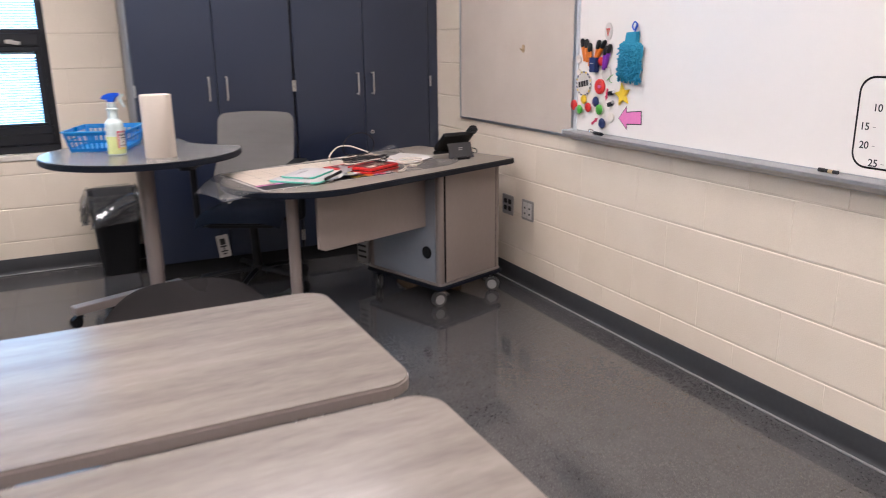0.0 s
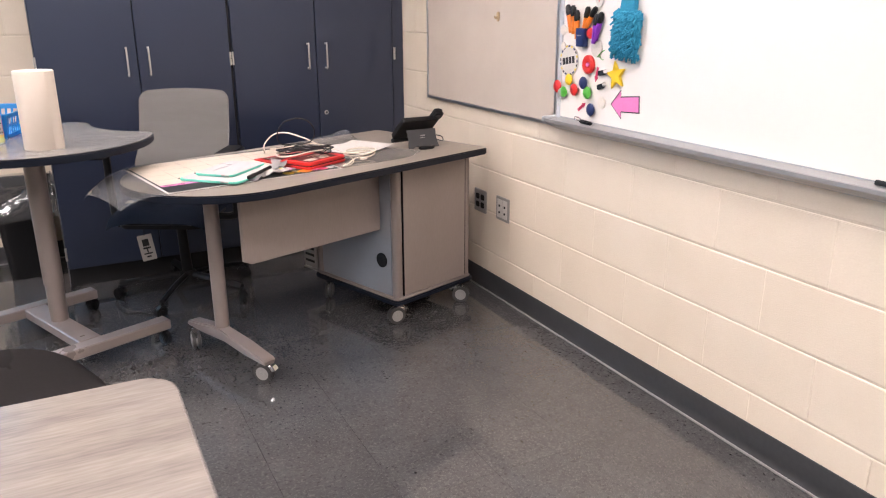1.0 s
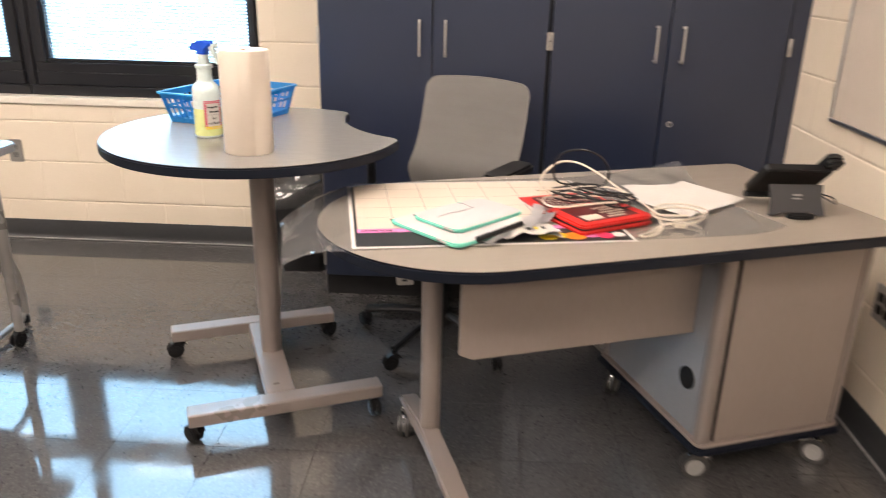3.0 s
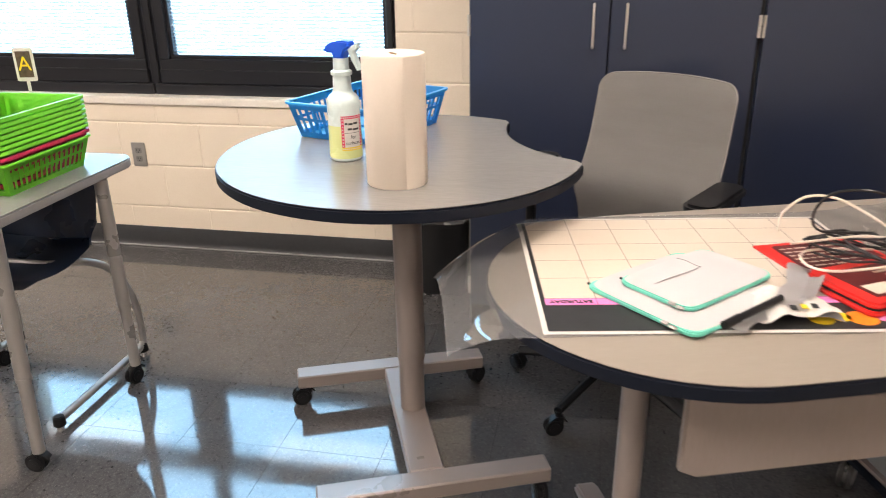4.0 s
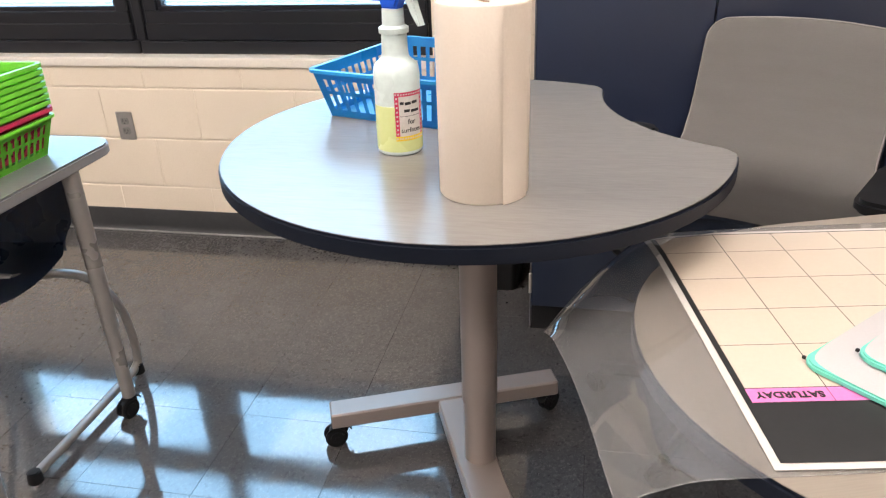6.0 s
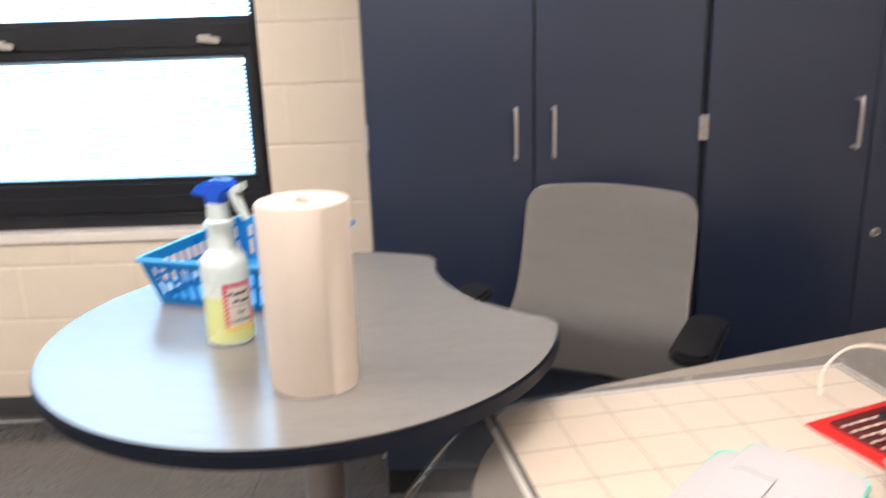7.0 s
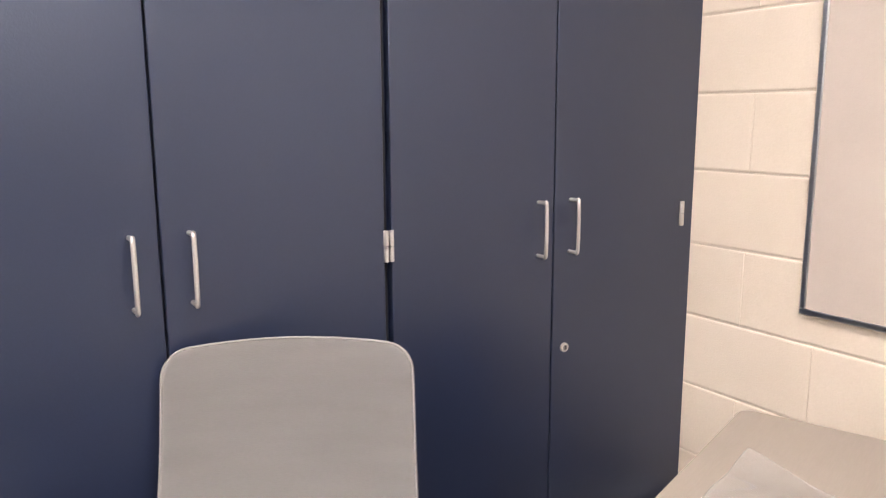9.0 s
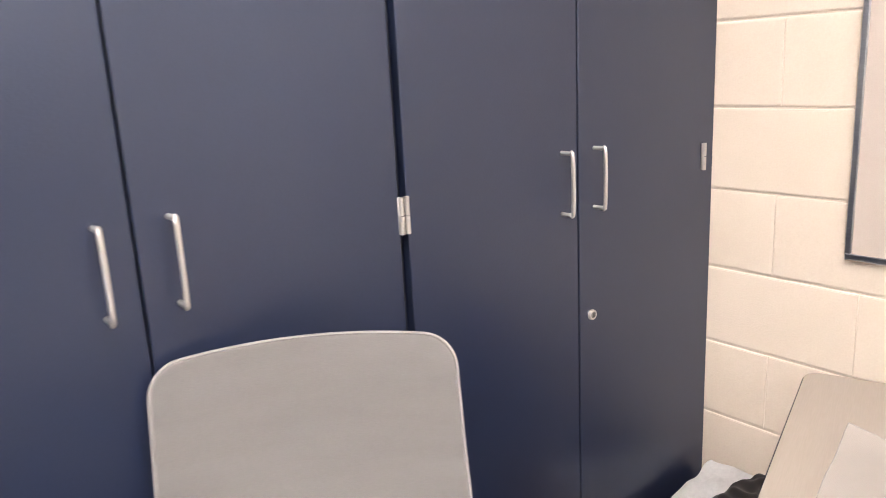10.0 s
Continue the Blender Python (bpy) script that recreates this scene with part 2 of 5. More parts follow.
def box(x0, y0, z0, x1, y1, z1, bevel=0.0, bm=None, seg=1):
    own = bmesh.new()
    vs = bmesh.ops.create_cube(own, size=1)["verts"]
    for v in vs:
        v.co = Vector(((x0 + x1) / 2 + v.co.x * (x1 - x0), (y0 + y1) / 2 + v.co.y * (y1 - y0), (z0 + z1) / 2 + v.co.z * (z1 - z0)))
    if bevel:
        bmesh.ops.bevel(own, geom=own.edges[:], offset=bevel, segments=seg, affect="EDGES", profile=0.6)
    return merge(bm, own)


def merge(bm, own, m=None):
    if m is not None:
        own.transform(m)
    if bm is None:
        return own
    me = bpy.data.meshes.new("tmp")
    own.to_mesh(me)
    own.free()
    bm.from_mesh(me)
    bpy.data.meshes.remove(me)
    return bm


def cyl(p0, p1, r0, r1=None, seg=20, bm=None, bevel=0.0):
    r1 = r0 if r1 is None else r1
    p0, p1 = Vector(p0), Vector(p1)
    d = p1 - p0
    own = bmesh.new()
    bmesh.ops.create_cone(own, cap_ends=True, segments=seg, radius1=r0, radius2=r1, depth=d.length)
    if bevel:
        es = [e for e in own.edges if len(e.link_faces) == 2 and any(len(f.verts) > 4 for f in e.link_faces)]
        bmesh.ops.bevel(own, geom=es, offset=bevel, segments=2, affect="EDGES")
    own.transform(Matrix.Translation((p0 + p1) / 2) @ d.to_track_quat("Z", "Y").to_matrix().to_4x4())
    return merge(bm, own)


def prism(pts, z0, z1, bevel=0.0, bm=None, seg=2):
    """An outline in x and y, drawn up from z0 to z1, with rounded rims."""
    own = bmesh.new()
    f = own.faces.new([own.verts.new((x, y, z0)) for x, y in pts])
    top = bmesh.ops.extrude_face_region(own, geom=[f])["geom"]
    for v in top:
        if isinstance(v, bmesh.types.BMVert):
            v.co.z = z1
    if bevel:
        es = [e for e in own.edges if abs(e.verts[0].co.z - e.verts[1].co.z) < 1e-6]
        bmesh.ops.bevel(own, geom=es, offset=bevel, segments=seg, affect="EDGES")
    return merge(bm, own)


def rounded(x0, y0, x1, y1, r, n=6):
    pts = []
    for cx, cy, a0 in ((x1 - r, y0 + r, -90), (x1 - r, y1 - r, 0), (x0 + r, y1 - r, 90), (x0 + r, y0 + r, 180)):
        for i in range(n + 1):
            a = radians(a0 + 90 * i / n)
            pts.append((cx + r * math.cos(a), cy + r * math.sin(a)))
    return pts


def lathe(profile, seg=28, bm=None, m=None):
    """A turned form: (radius, height) from bottom to top."""
    own = bmesh.new()
    rings = []
    for r, z in profile:
        if r < 1e-5:
            rings.append([own.verts.new((0, 0, z))])
        else:
            rings.append([own.verts.new((r * math.cos(2 * math.pi * i / seg), r * math.sin(2 * math.pi * i / seg), z)) for i in range(seg)])
    for a, b in zip(rings, rings[1:]):
        for i in range(seg):
            j = (i + 1) % seg
            q = [a[i % len(a)], a[j % len(a)], b[j % len(b)], b[i % len(b)]]
            u = []
            for v in q:
                if v not in u:
                    u.append(v)
            if len(u) > 2:
                own.faces.new(u)
    return merge(bm, own, m)


def smooth_path(pts, steps=8, closed=False):
    """Points on a smooth curve through pts."""
    p = [Vector(q) for q in pts]
    n, out = len(p), []
    for i in range(n if closed else n - 1):
        g = lambda k: p[k % n] if closed else p[min(max(k, 0), n - 1)]
        a, b, c, d = g(i - 1), g(i), g(i + 1), g(i + 2)
        for s in range(steps):
            t = s / steps
            out.append(0.5 * ((2 * b) + (c - a) * t + (2 * a - 5 * b + 4 * c - d) * t * t + (3 * b - a - 3 * c + d) * t ** 3))
    if not closed:
        out.append(p[-1])
    return out


def tube(pts, r, seg=8, closed=False, bm=None, flat=1.0):
    """A round bar bent along pts."""
    own = bmesh.new()
    p = [Vector(q) for q in pts]
    n = len(p)
    rings, side = [], None
    for i in range(n):
        d = (p[(i + 1) % n] - p[i - 1]) if closed else (p[min(i + 1, n - 1)] - p[max(i - 1, 0)])
        d.normalize()
        if side is None:
            side = d.orthogonal().normalized()
        side = (side - d * side.dot(d)).normalized()
        up = d.cross(side)
        rings.append([own.verts.new(p[i] + r * (math.cos(2 * math.pi * k / seg) * side + flat * math.sin(2 * math.pi * k / seg) * up)) for k in range(seg)])
    for i in range(n if closed else n - 1):
        a, b = rings[i], rings[(i + 1) % n]
        for k in range(seg):
            own.faces.new((a[k], a[(k + 1) % seg], b[(k + 1) % seg], b[k]))
    if not closed:
        own.faces.new(rings[0])
        own.faces.new(rings[-1])
    return merge(bm, own)


def sheet(nx, ny, f, thick=0.0):
    """A grid bent by f(u, v), u and v from 0 to 1."""
    own = bmesh.new()
    g = [[own.verts.new(f(i / nx, j / ny)) for j in range(ny + 1)] for i in range(nx + 1)]
    for i in range(nx):
        for j in range(ny):
            own.faces.new((g[i][j], g[i + 1][j], g[i + 1][j + 1], g[i][j + 1]))
    if thick > 0.0012:
        bmesh.ops.solidify(own, geom=own.faces[:], thickness=thick)
    return own


def words(name, text, size, material, parent, m, label="", bold=0.0):
    c = bpy.data.curves.new(name, "FONT")
    c.body, c.size, c.align_x, c.align_y, c.extrude, c.offset = text, size, "CENTER", "CENTER", 0.0003, size * bold
    o = bpy.data.objects.new(name, c)
    scene.collection.objects.link(o)
    me = bpy.data.meshes.new_from_object(o.evaluated_get(bpy.context.evaluated_depsgraph_get()))
    bpy.data.objects.remove(o)
    me.name = name
    me.materials.clear()
    me.materials.append(material)
    ob = new(name, me)
    ob.parent = parent
    ob.matrix_basis = m
    if label:
        ob["label"] = label
    return ob


def frame_bars(x0, z0, x1, z1, w, y0, y1, bevel=0.003):
    bm = box(x0, y0, z0, x1, y1, z0 + w, bevel)
    box(x0, y0, z1 - w, x1, y1, z1, bevel, bm)
    box(x0, y0, z0 + w, x0 + w, y1, z1 - w, bevel, bm)
    box(x1 - w, y0, z0 + w, x1, y1, z1 - w, bevel, bm)
    return bm


def caster(parent, x, y, r, style, turn=0.0, top=0.1):
    """A twin-wheel caster under a base: fork with its stem, and the wheel with its hub."""
    wheel_m, hub_m, fork_m = {"pale": (M_TYRE, M_WHEEL, M_CHROME), "black": (M_RUBBER, M_PLASTIC, M_PLASTIC)}[style]
    a = Matrix.Translation((x, y, 0)) @ Matrix.Rotation(radians(turn), 4, "Z")
    off = r * 0.45
    bm = cyl((0, 0, r * 1.2), (0, 0, top), 0.008, seg=10)
    merge(bm, prism(rounded(-0.011, -r * 0.7, 0.011, r * 1.0, 0.01, 3), r * 1.25, r * 1.9, 0.003))
    bm.transform(a)
    fork = part("caster", bm, fork_m, parent, smooth=True)
    bm = cyl((-0.016, off, r), (-0.004, off, r), r, seg=22, bevel=0.003)
    cyl((0.004, off, r), (0.016, off, r), r, seg=22, bevel=0.003, bm=bm)
    bm.transform(a)
    w = part("wheel", bm, wheel_m, fork, smooth=True)
    bm = cyl((-0.0185, off, r), (0.0185, off, r), r * 0.66, seg=20, bevel=0.002)
    cyl((-0.0195, off, r), (0.0195, off, r), r * 0.22, seg=12, bevel=0.001, bm=bm)
    bm.transform(a)
    part("hub", bm, hub_m, fork, smooth=True)
    arc = [(off - 0.4 * r + (r + 0.006) * math.cos(radians(q)) * 0.95, r + (r + 0.006) * math.sin(radians(q))) for q in range(35, 156, 15)]
    inner = [(off - 0.4 * r + (r + 0.002) * math.cos(radians(q)) * 0.95, r + (r + 0.002) * math.sin(radians(q))) for q in range(155, 34, -15)]
    own = prism(arc + inner, -0.012, 0.012)
    own.transform(a @ Matrix(((0, 0, 1, 0), (1, 0, 0, 0), (0, 1, 0, 0), (0, 0, 0, 1))))
    part("hood", own, fork_m, fork, smooth=True)
    return fork



# ---- room ----
XR, YB, YC, CEIL = 4.055, 6.31, 5.722, 2.84
COURSE, BLOCK = 0.2032, 0.4064


def slab(name, x0, y0, z0, x1, y1, z1, material, label, category, bevel=0.0):
    ob = part(name, box(x0, y0, z0, x1, y1, z1, bevel), material)
    return tagged(ob, label, category, kind="structure")


floor = slab("floor", -4.0, -3.0, -0.2, 4.3, 6.6, -0.0025, M_SEAM, "dark grey speckled vinyl tile floor, waxed to a gloss", "floor")
ceiling = slab("ceiling", -4.0, -3.0, CEIL, 4.3, 6.6, CEIL + 0.2, M_CEIL, "white acoustic tile ceiling", "ceiling")
wall_right = slab("wall_right", XR + 0.0035, -3.0, 0.0, 4.3, 6.6, CEIL, M_JOINT, "cream painted concrete block wall behind the whiteboard", "wall")
# Left and front walls are out of view, coloured dark to lower fill light.
wall_left = slab("wall_left", -4.2, -3.0, 0.0, -4.0, 6.6, CEIL, M_LOWFILL_WALL, "unseen wall, tan kept dark to cut bounce light", "wall")
wall_front = slab("wall_front", -4.0, -3.2, 0.0, 4.06, -3.0, CEIL, M_LOWFILL_WALL, "unseen wall, tan kept dark to cut bounce light", "wall")
WX0, WX1, WZ0, WZ1 = -0.545, 1.787, 0.70, 2.30
bm = box(-4.0, YB + 0.0035, 0, WX0, 6.6, CEIL)
box(WX1, YB + 0.0035, 0, XR + 0.005, 6.6, CEIL, bm=bm)
box(WX0, YB + 0.0035, 0, WX1, 6.6, WZ0, bm=bm)
box(WX0, YB + 0.0035, WZ1, WX1, 6.6, CEIL, bm=bm)
wall_back = tagged(part("wall_back", bm, M_JOINT), "cream painted concrete block wall with a wide window", "wall", kind="structure")
bm = prism([(WX0, YB + 0.003), (WX1, YB + 0.003), (WX1, YB - 0.012), (WX0, YB - 0.012)], 0.694, 0.728, 0.004)
box(WX0, YB + 0.003, 0.701, WX1, 6.44, 0.7275, bm=bm)
tagged(part("window_sill", bm, M_SILL), "cream painted window sill", "sill", kind="structure")


def cove(name, along, p, a, b, label):
    """Rubber cove base along a wall: a thin upright strip with a rounded toe."""
    prof = [(0.0, 0.1), (0.004, 0.1), (0.006, 0.097), (0.006, 0.03), (0.009, 0.016), (0.016, 0.006), (0.021, 0.003), (0.021, 0.0), (0.0, 0.0)]
    bm = bmesh.new()
    ends = []
    for t in (a, b):
        ends.append([bm.verts.new((p - d, t, z) if along == "y" else (t, p - d, z)) for d, z in prof])
    k = len(prof)
    for i in range(k):
        bm.faces.new((ends[0][i], ends[0][(i + 1) % k], ends[1][(i + 1) % k], ends[1][i]))
    bm.faces.new(ends[0])
    bm.faces.new(ends[1])
    ob = tagged(part(name, bm, M_BASE, smooth=True), label, "baseboard", kind="structure")
    # Thin pale bar standing in for the bright reflection on the toe.
    bm = tube([(p - 0.018, a, 0.0045) if along == "y" else (a, p - 0.018, 0.0045), (p - 0.018, b, 0.0045) if along == "y" else (b, p - 0.018, 0.0045)], 0.0042, 8)
    part("toe_highlight", bm, M_TOE_GLINT, ob, "pale line painted as the highlight on the base's toe", True)
    return ob


cove("baseboard_right", "y", XR, -3.0, YC, "charcoal rubber cove base along the block wall")
cove("baseboard_back", "x", YB, -4.0, 2.185, "charcoal rubber cove base under the window")

# ceiling lights
for x in (-1.7, 0.5, 2.6):
    for y in LIGHT_ROWS:
        t = thing("ceiling_light", "recessed rectangular ceiling light with a glowing diffuser", "ceiling light", pose(x, y, CEIL - 0.012), "ceiling lights")
        part("frame", frame_bars(-0.61, -0.31, 0.61, 0.31, 0.03, 0, 0.012, 0.002), M_ALU, t).matrix_basis = Matrix.Rotation(radians(90), 4, "X") @ Matrix.Translation((0, -0.012, 0))
        part("diffuser", box(-0.578, -0.278, 0.002, 0.578, 0.278, 0.010), M_PANEL, t)

# daylight outside
tagged(part("backdrop", box(-6, 8.5, -2, 9, 8.52, 6), M_SKY), "pale overcast daylight outside the window", "backdrop", kind="structure")


def window(name, x0, x1, gl, gr, label):
    """A dark aluminium window: a tilting lower sash and a fixed upper light, both with blinds between the panes."""
    w = thing(name, label, "window", kind="structure")
    y0 = 6.385
    part("window_frame", frame_bars(x0, 0.730, x1, WZ1, 0.036, y0 + 0.02, 6.47), M_FRAME, w)
    bm = box(x0 + 0.033, y0 + 0.012, 1.325, x1 - 0.033, 6.46, 1.452, 0.004)
    box(x0 + 0.045, y0 + 0.004, 1.352, x1 - 0.045, y0 + 0.03, 1.43, 0.004, bm)
    part("transom", bm, M_FRAME, w)
    bm = box(x0 + 0.002, y0 - 0.012, 0.728, x1 - 0.002, y0 + 0.03, 0.775, 0.004)
    box(x0 + 0.030, y0, 0.775, x1 - 0.030, y0 + 0.03, 0.84, 0.004, bm)
    part("bottom_rail", bm, M_FRAME, w)
    bm = box(x0 + 0.034, y0 + 0.005, 0.836, x1 - 0.034, 6.455, 0.885, 0.003)
    box(x0 + 0.034, y0 + 0.005, 0.884, x0 + gl - 0.016, 6.455, 1.35, 0.003, bm)
    box(x1 - gr + 0.016, y0 + 0.005, 0.884, x1 - 0.034, 6.455, 1.35, 0.003, bm)
    part("sash", bm, M_FRAME, w)
    gx0, gx1 = x0 + gl, x1 - gr
    part("sash_bead", frame_bars(gx0 - 0.018, 0.884, gx1 + 0.018, 1.338, 0.018, y0 + 0.02, 6.45), M_FRAME, w)
    part("upper_bead", frame_bars(x0 + 0.03, 1.44, x1 - 0.03, WZ1 - 0.03, 0.014, y0 + 0.03, 6.45), M_FRAME, w)
    for z0, z1, xa, xb in ((0.903, 1.322, gx0, gx1), (1.455, WZ1 - 0.05, x0 + gl - 0.05, x1 - 0.045)):
        pane = part("pane", box(xa - 0.01, 6.412, z0 - 0.005, xb + 0.01, 6.416, z1 + 0.005), M_GLASS, w)
        pane.visible_shadow = False
        part("head_rail", box(xa, 6.4225, z1 - 0.016, xb, 6.4435, z1 - 0.002, 0.001), M_SLAT, w, "white blind head rail")
        n = int((z1 - 0.022 - z0) / 0.0155)
        own = box(xa, -0.0075, -0.0004, xb, 0.0075, 0.0004)
        own.transform(Matrix.Rotation(radians(44), 4, "X"))
        first = part("slat", own, M_SLAT, w)
        first.location = (0, 6.433, z0 + 0.008)
        for i in range(1, n):
            o = new("slat", first.data)
            o.parent = w
            o.location = (0, 6.433, z0 + 0.008 + 0.0155 * i)
    for xh in ((x0 + 0.26, x1 - 0.20)):
        bm = box(xh - 0.022, y0 - 0.006, 1.368, xh + 0.022, y0 + 0.006, 1.392, 0.003)
        merge(bm, prism(rounded(-0.015, -0.011, 0.06, 0.011, 0.01, 3), -0.022, -0.010, 0.003), Matrix.Translation((xh, y0, 1.378)) @ Matrix.Rotation(radians(90), 4, "X") @ Matrix.Rotation(radians(-8), 4, "Z") @ Matrix.Scale(-1, 4, (0, 0, 1)))
        part("latch_handle", bm, M_STEEL, w, "satin metal latch handle", True)
    return w


window("window_1", -0.545, 0.620, 0.077, 0.101, "dark framed window with blinds between the panes")
part("mullion_cover", box(0.603, 6.392, 0.73, 0.640, 6.404, WZ1, 0.003), M_FRAME, window("window_2", 0.622, 1.787, 0.101, 0.077, "dark framed window with closed blinds and latch handles"))


# outlets
def outlet(m, label, kinds):
    t = thing("wall_outlet", label, "outlet", m)
    n = len(kinds)
    w = 0.07 if n == 1 else 0.115
    part("cover_plate", prism(rounded(-w / 2, -0.057, w / 2, 0.057, 0.006, 3), 0, 0.006, 0.002), M_OUTPLATE, t, "brushed steel cover plate")
    for i, k in enumerate(kinds):
        x = 0 if n == 1 else (i - 0.5) * 0.046
        if k == "data":
            part("insert", box(x - 0.0205, -0.044, 0.004, x + 0.0205, 0.044, 0.008, 0.001), M_WHITE, t, "white data insert")
            for yy in (-0.02, 0.012):
                part("jack", box(x - 0.006, yy - 0.004, 0.0075, x + 0.006, yy + 0.006, 0.0092), M_BLACK, t)
        else:
            for yy in (-0.02, 0.02):
                sm = M_RUBBER if k == "dark" else M_OUTLET
                s = part("socket", prism(rounded(x - 0.0165, yy - 0.014, x + 0.0165, yy + 0.014, 0.008, 4), 0.004, 0.008, 0.001), sm, t)
                bm = box(x - 0.008, yy - 0.002, 0.0075, x - 0.0055, yy + 0.007, 0.0086)
                box(x + 0.0055, yy - 0.002, 0.0075, x + 0.008, yy + 0.006, 0.0086, bm=bm)
                cyl((x, yy - 0.008, 0.0075), (x, yy - 0.008, 0.0086), 0.0025, seg=8, bm=bm)
                part("slots", bm, M_BLACK, s)
    return t


ONRIGHT = lambda y, z: Matrix.Translation((XR, y, z)) @ Matrix(((0, 0, -1, 0), (-1, 0, 0, 0), (0, 1, 0, 0), (0, 0, 0, 1)))
ONBACK = lambda x, z: Matrix.Translation((x, YB, z)) @ Matrix.Rotation(radians(90), 4, "X")
outlet(ONRIGHT(4.822, 0.442), "dark double power outlet in a steel plate on the block wall", ("dark", "dark"))
outlet(ONRIGHT(4.612, 0.446), "steel wall plate with white data inserts", ("data", "data"))
outlet(ONBACK(0.530, 0.458), "grey power outlet in a steel plate under the window", ("power",))

# ---- boards on the block wall ----
WBY0, WBY1, WBZ0, WBZ1 = 1.75, 4.195, 0.925, 2.14
wb = thing("whiteboard", "large white enamel whiteboard in a slim aluminium frame", "whiteboard")
part("writing_surface", box(XR - 0.014, WBY0 + 0.01, WBZ0 + 0.01, XR - 0.001, WBY1 - 0.01, WBZ1 - 0.01, 0.0015), M_WB, wb)
bm = box(XR - 0.02, WBY0, WBZ0 - 0.005, XR - 0.0005, WBY0 + 0.022, WBZ1, 0.002)
box(XR - 0.02, WBY1 - 0.022, WBZ0 - 0.005, XR - 0.0005, WBY1, WBZ1, 0.002, bm)
box(XR - 0.02, WBY0 + 0.022, WBZ1 - 0.022, XR - 0.0005, WBY1 - 0.022, WBZ1, 0.002, bm)
part("frame", bm, M_TRIM, wb)
tray_outline = [(0.0, 0.018), (-0.010, 0.018), (-0.012, 0.006), (-0.070, 0.002), (-0.078, 0.006), (-0.082, 0.004), (-0.080, -0.008), (-0.060, -0.022), (-0.012, -0.040), (0.0, -0.040)]
own = bmesh.new()
ends = [[own.verts.new((XR - 0.0005 + x, y, WBZ0 + z)) for x, z in tray_outline] for y in (WBY0, WBY1 - 0.005)]
k = len(tray_outline)
for i in range(k):
    own.faces.new((ends[0][i], ends[0][(i + 1) % k], ends[1][(i + 1) % k], ends[1][i]))
own.faces.new(ends[0])
own.faces.new(ends[1])
part("marker_tray", own, M_TRAY, wb, "aluminium marker tray")
part("tray_end_cap", box(XR - 0.084, WBY1 - 0.004, WBZ0 - 0.012, XR - 0.002, WBY1 + 0.008, WBZ0 + 0.012, 0.004), M_TRIM, wb, "grey plastic end cap")

tb = thing("tack_board", "beige vinyl tack board in a thin metal frame", "bulletin board")
part("panel", box(XR - 0.012, 4.222, 0.902, XR - 0.001, 5.378, 2.128, 0.001), M_TACK, tb)
bm = box(XR - 0.016, 4.205, 0.890, XR - 0.0005, 5.392, 0.904, 0.002)
box(XR - 0.016, 4.205, 2.126, XR - 0.0005, 5.392, 2.14, 0.002, bm)
box(XR - 0.016, 5.378, 0.904, XR - 0.0005, 5.392, 2.126, 0.002, bm)
box(XR - 0.016, 4.205, 0.904, XR - 0.0005, 4.219, 2.126, 0.002, bm)
part("frame", bm, M_ALU, tb)
hk = thing("hook", "small tan adhesive hook on the tack board", "hook", ONRIGHT(4.667, 1.31) @ pose(0, 0, 0.012))
part("plate", prism(rounded(-0.012, -0.02, 0.012, 0.022, 0.011, 5), 0, 0.006, 0.002), M_BRASS, hk, smooth=True)
part("peg", tube(smooth_path([(0, 0.002, 0.004), (0, -0.006, 0.016), (0, 0.004, 0.022)], 4), 0.003), M_BRASS, hk, smooth=True)

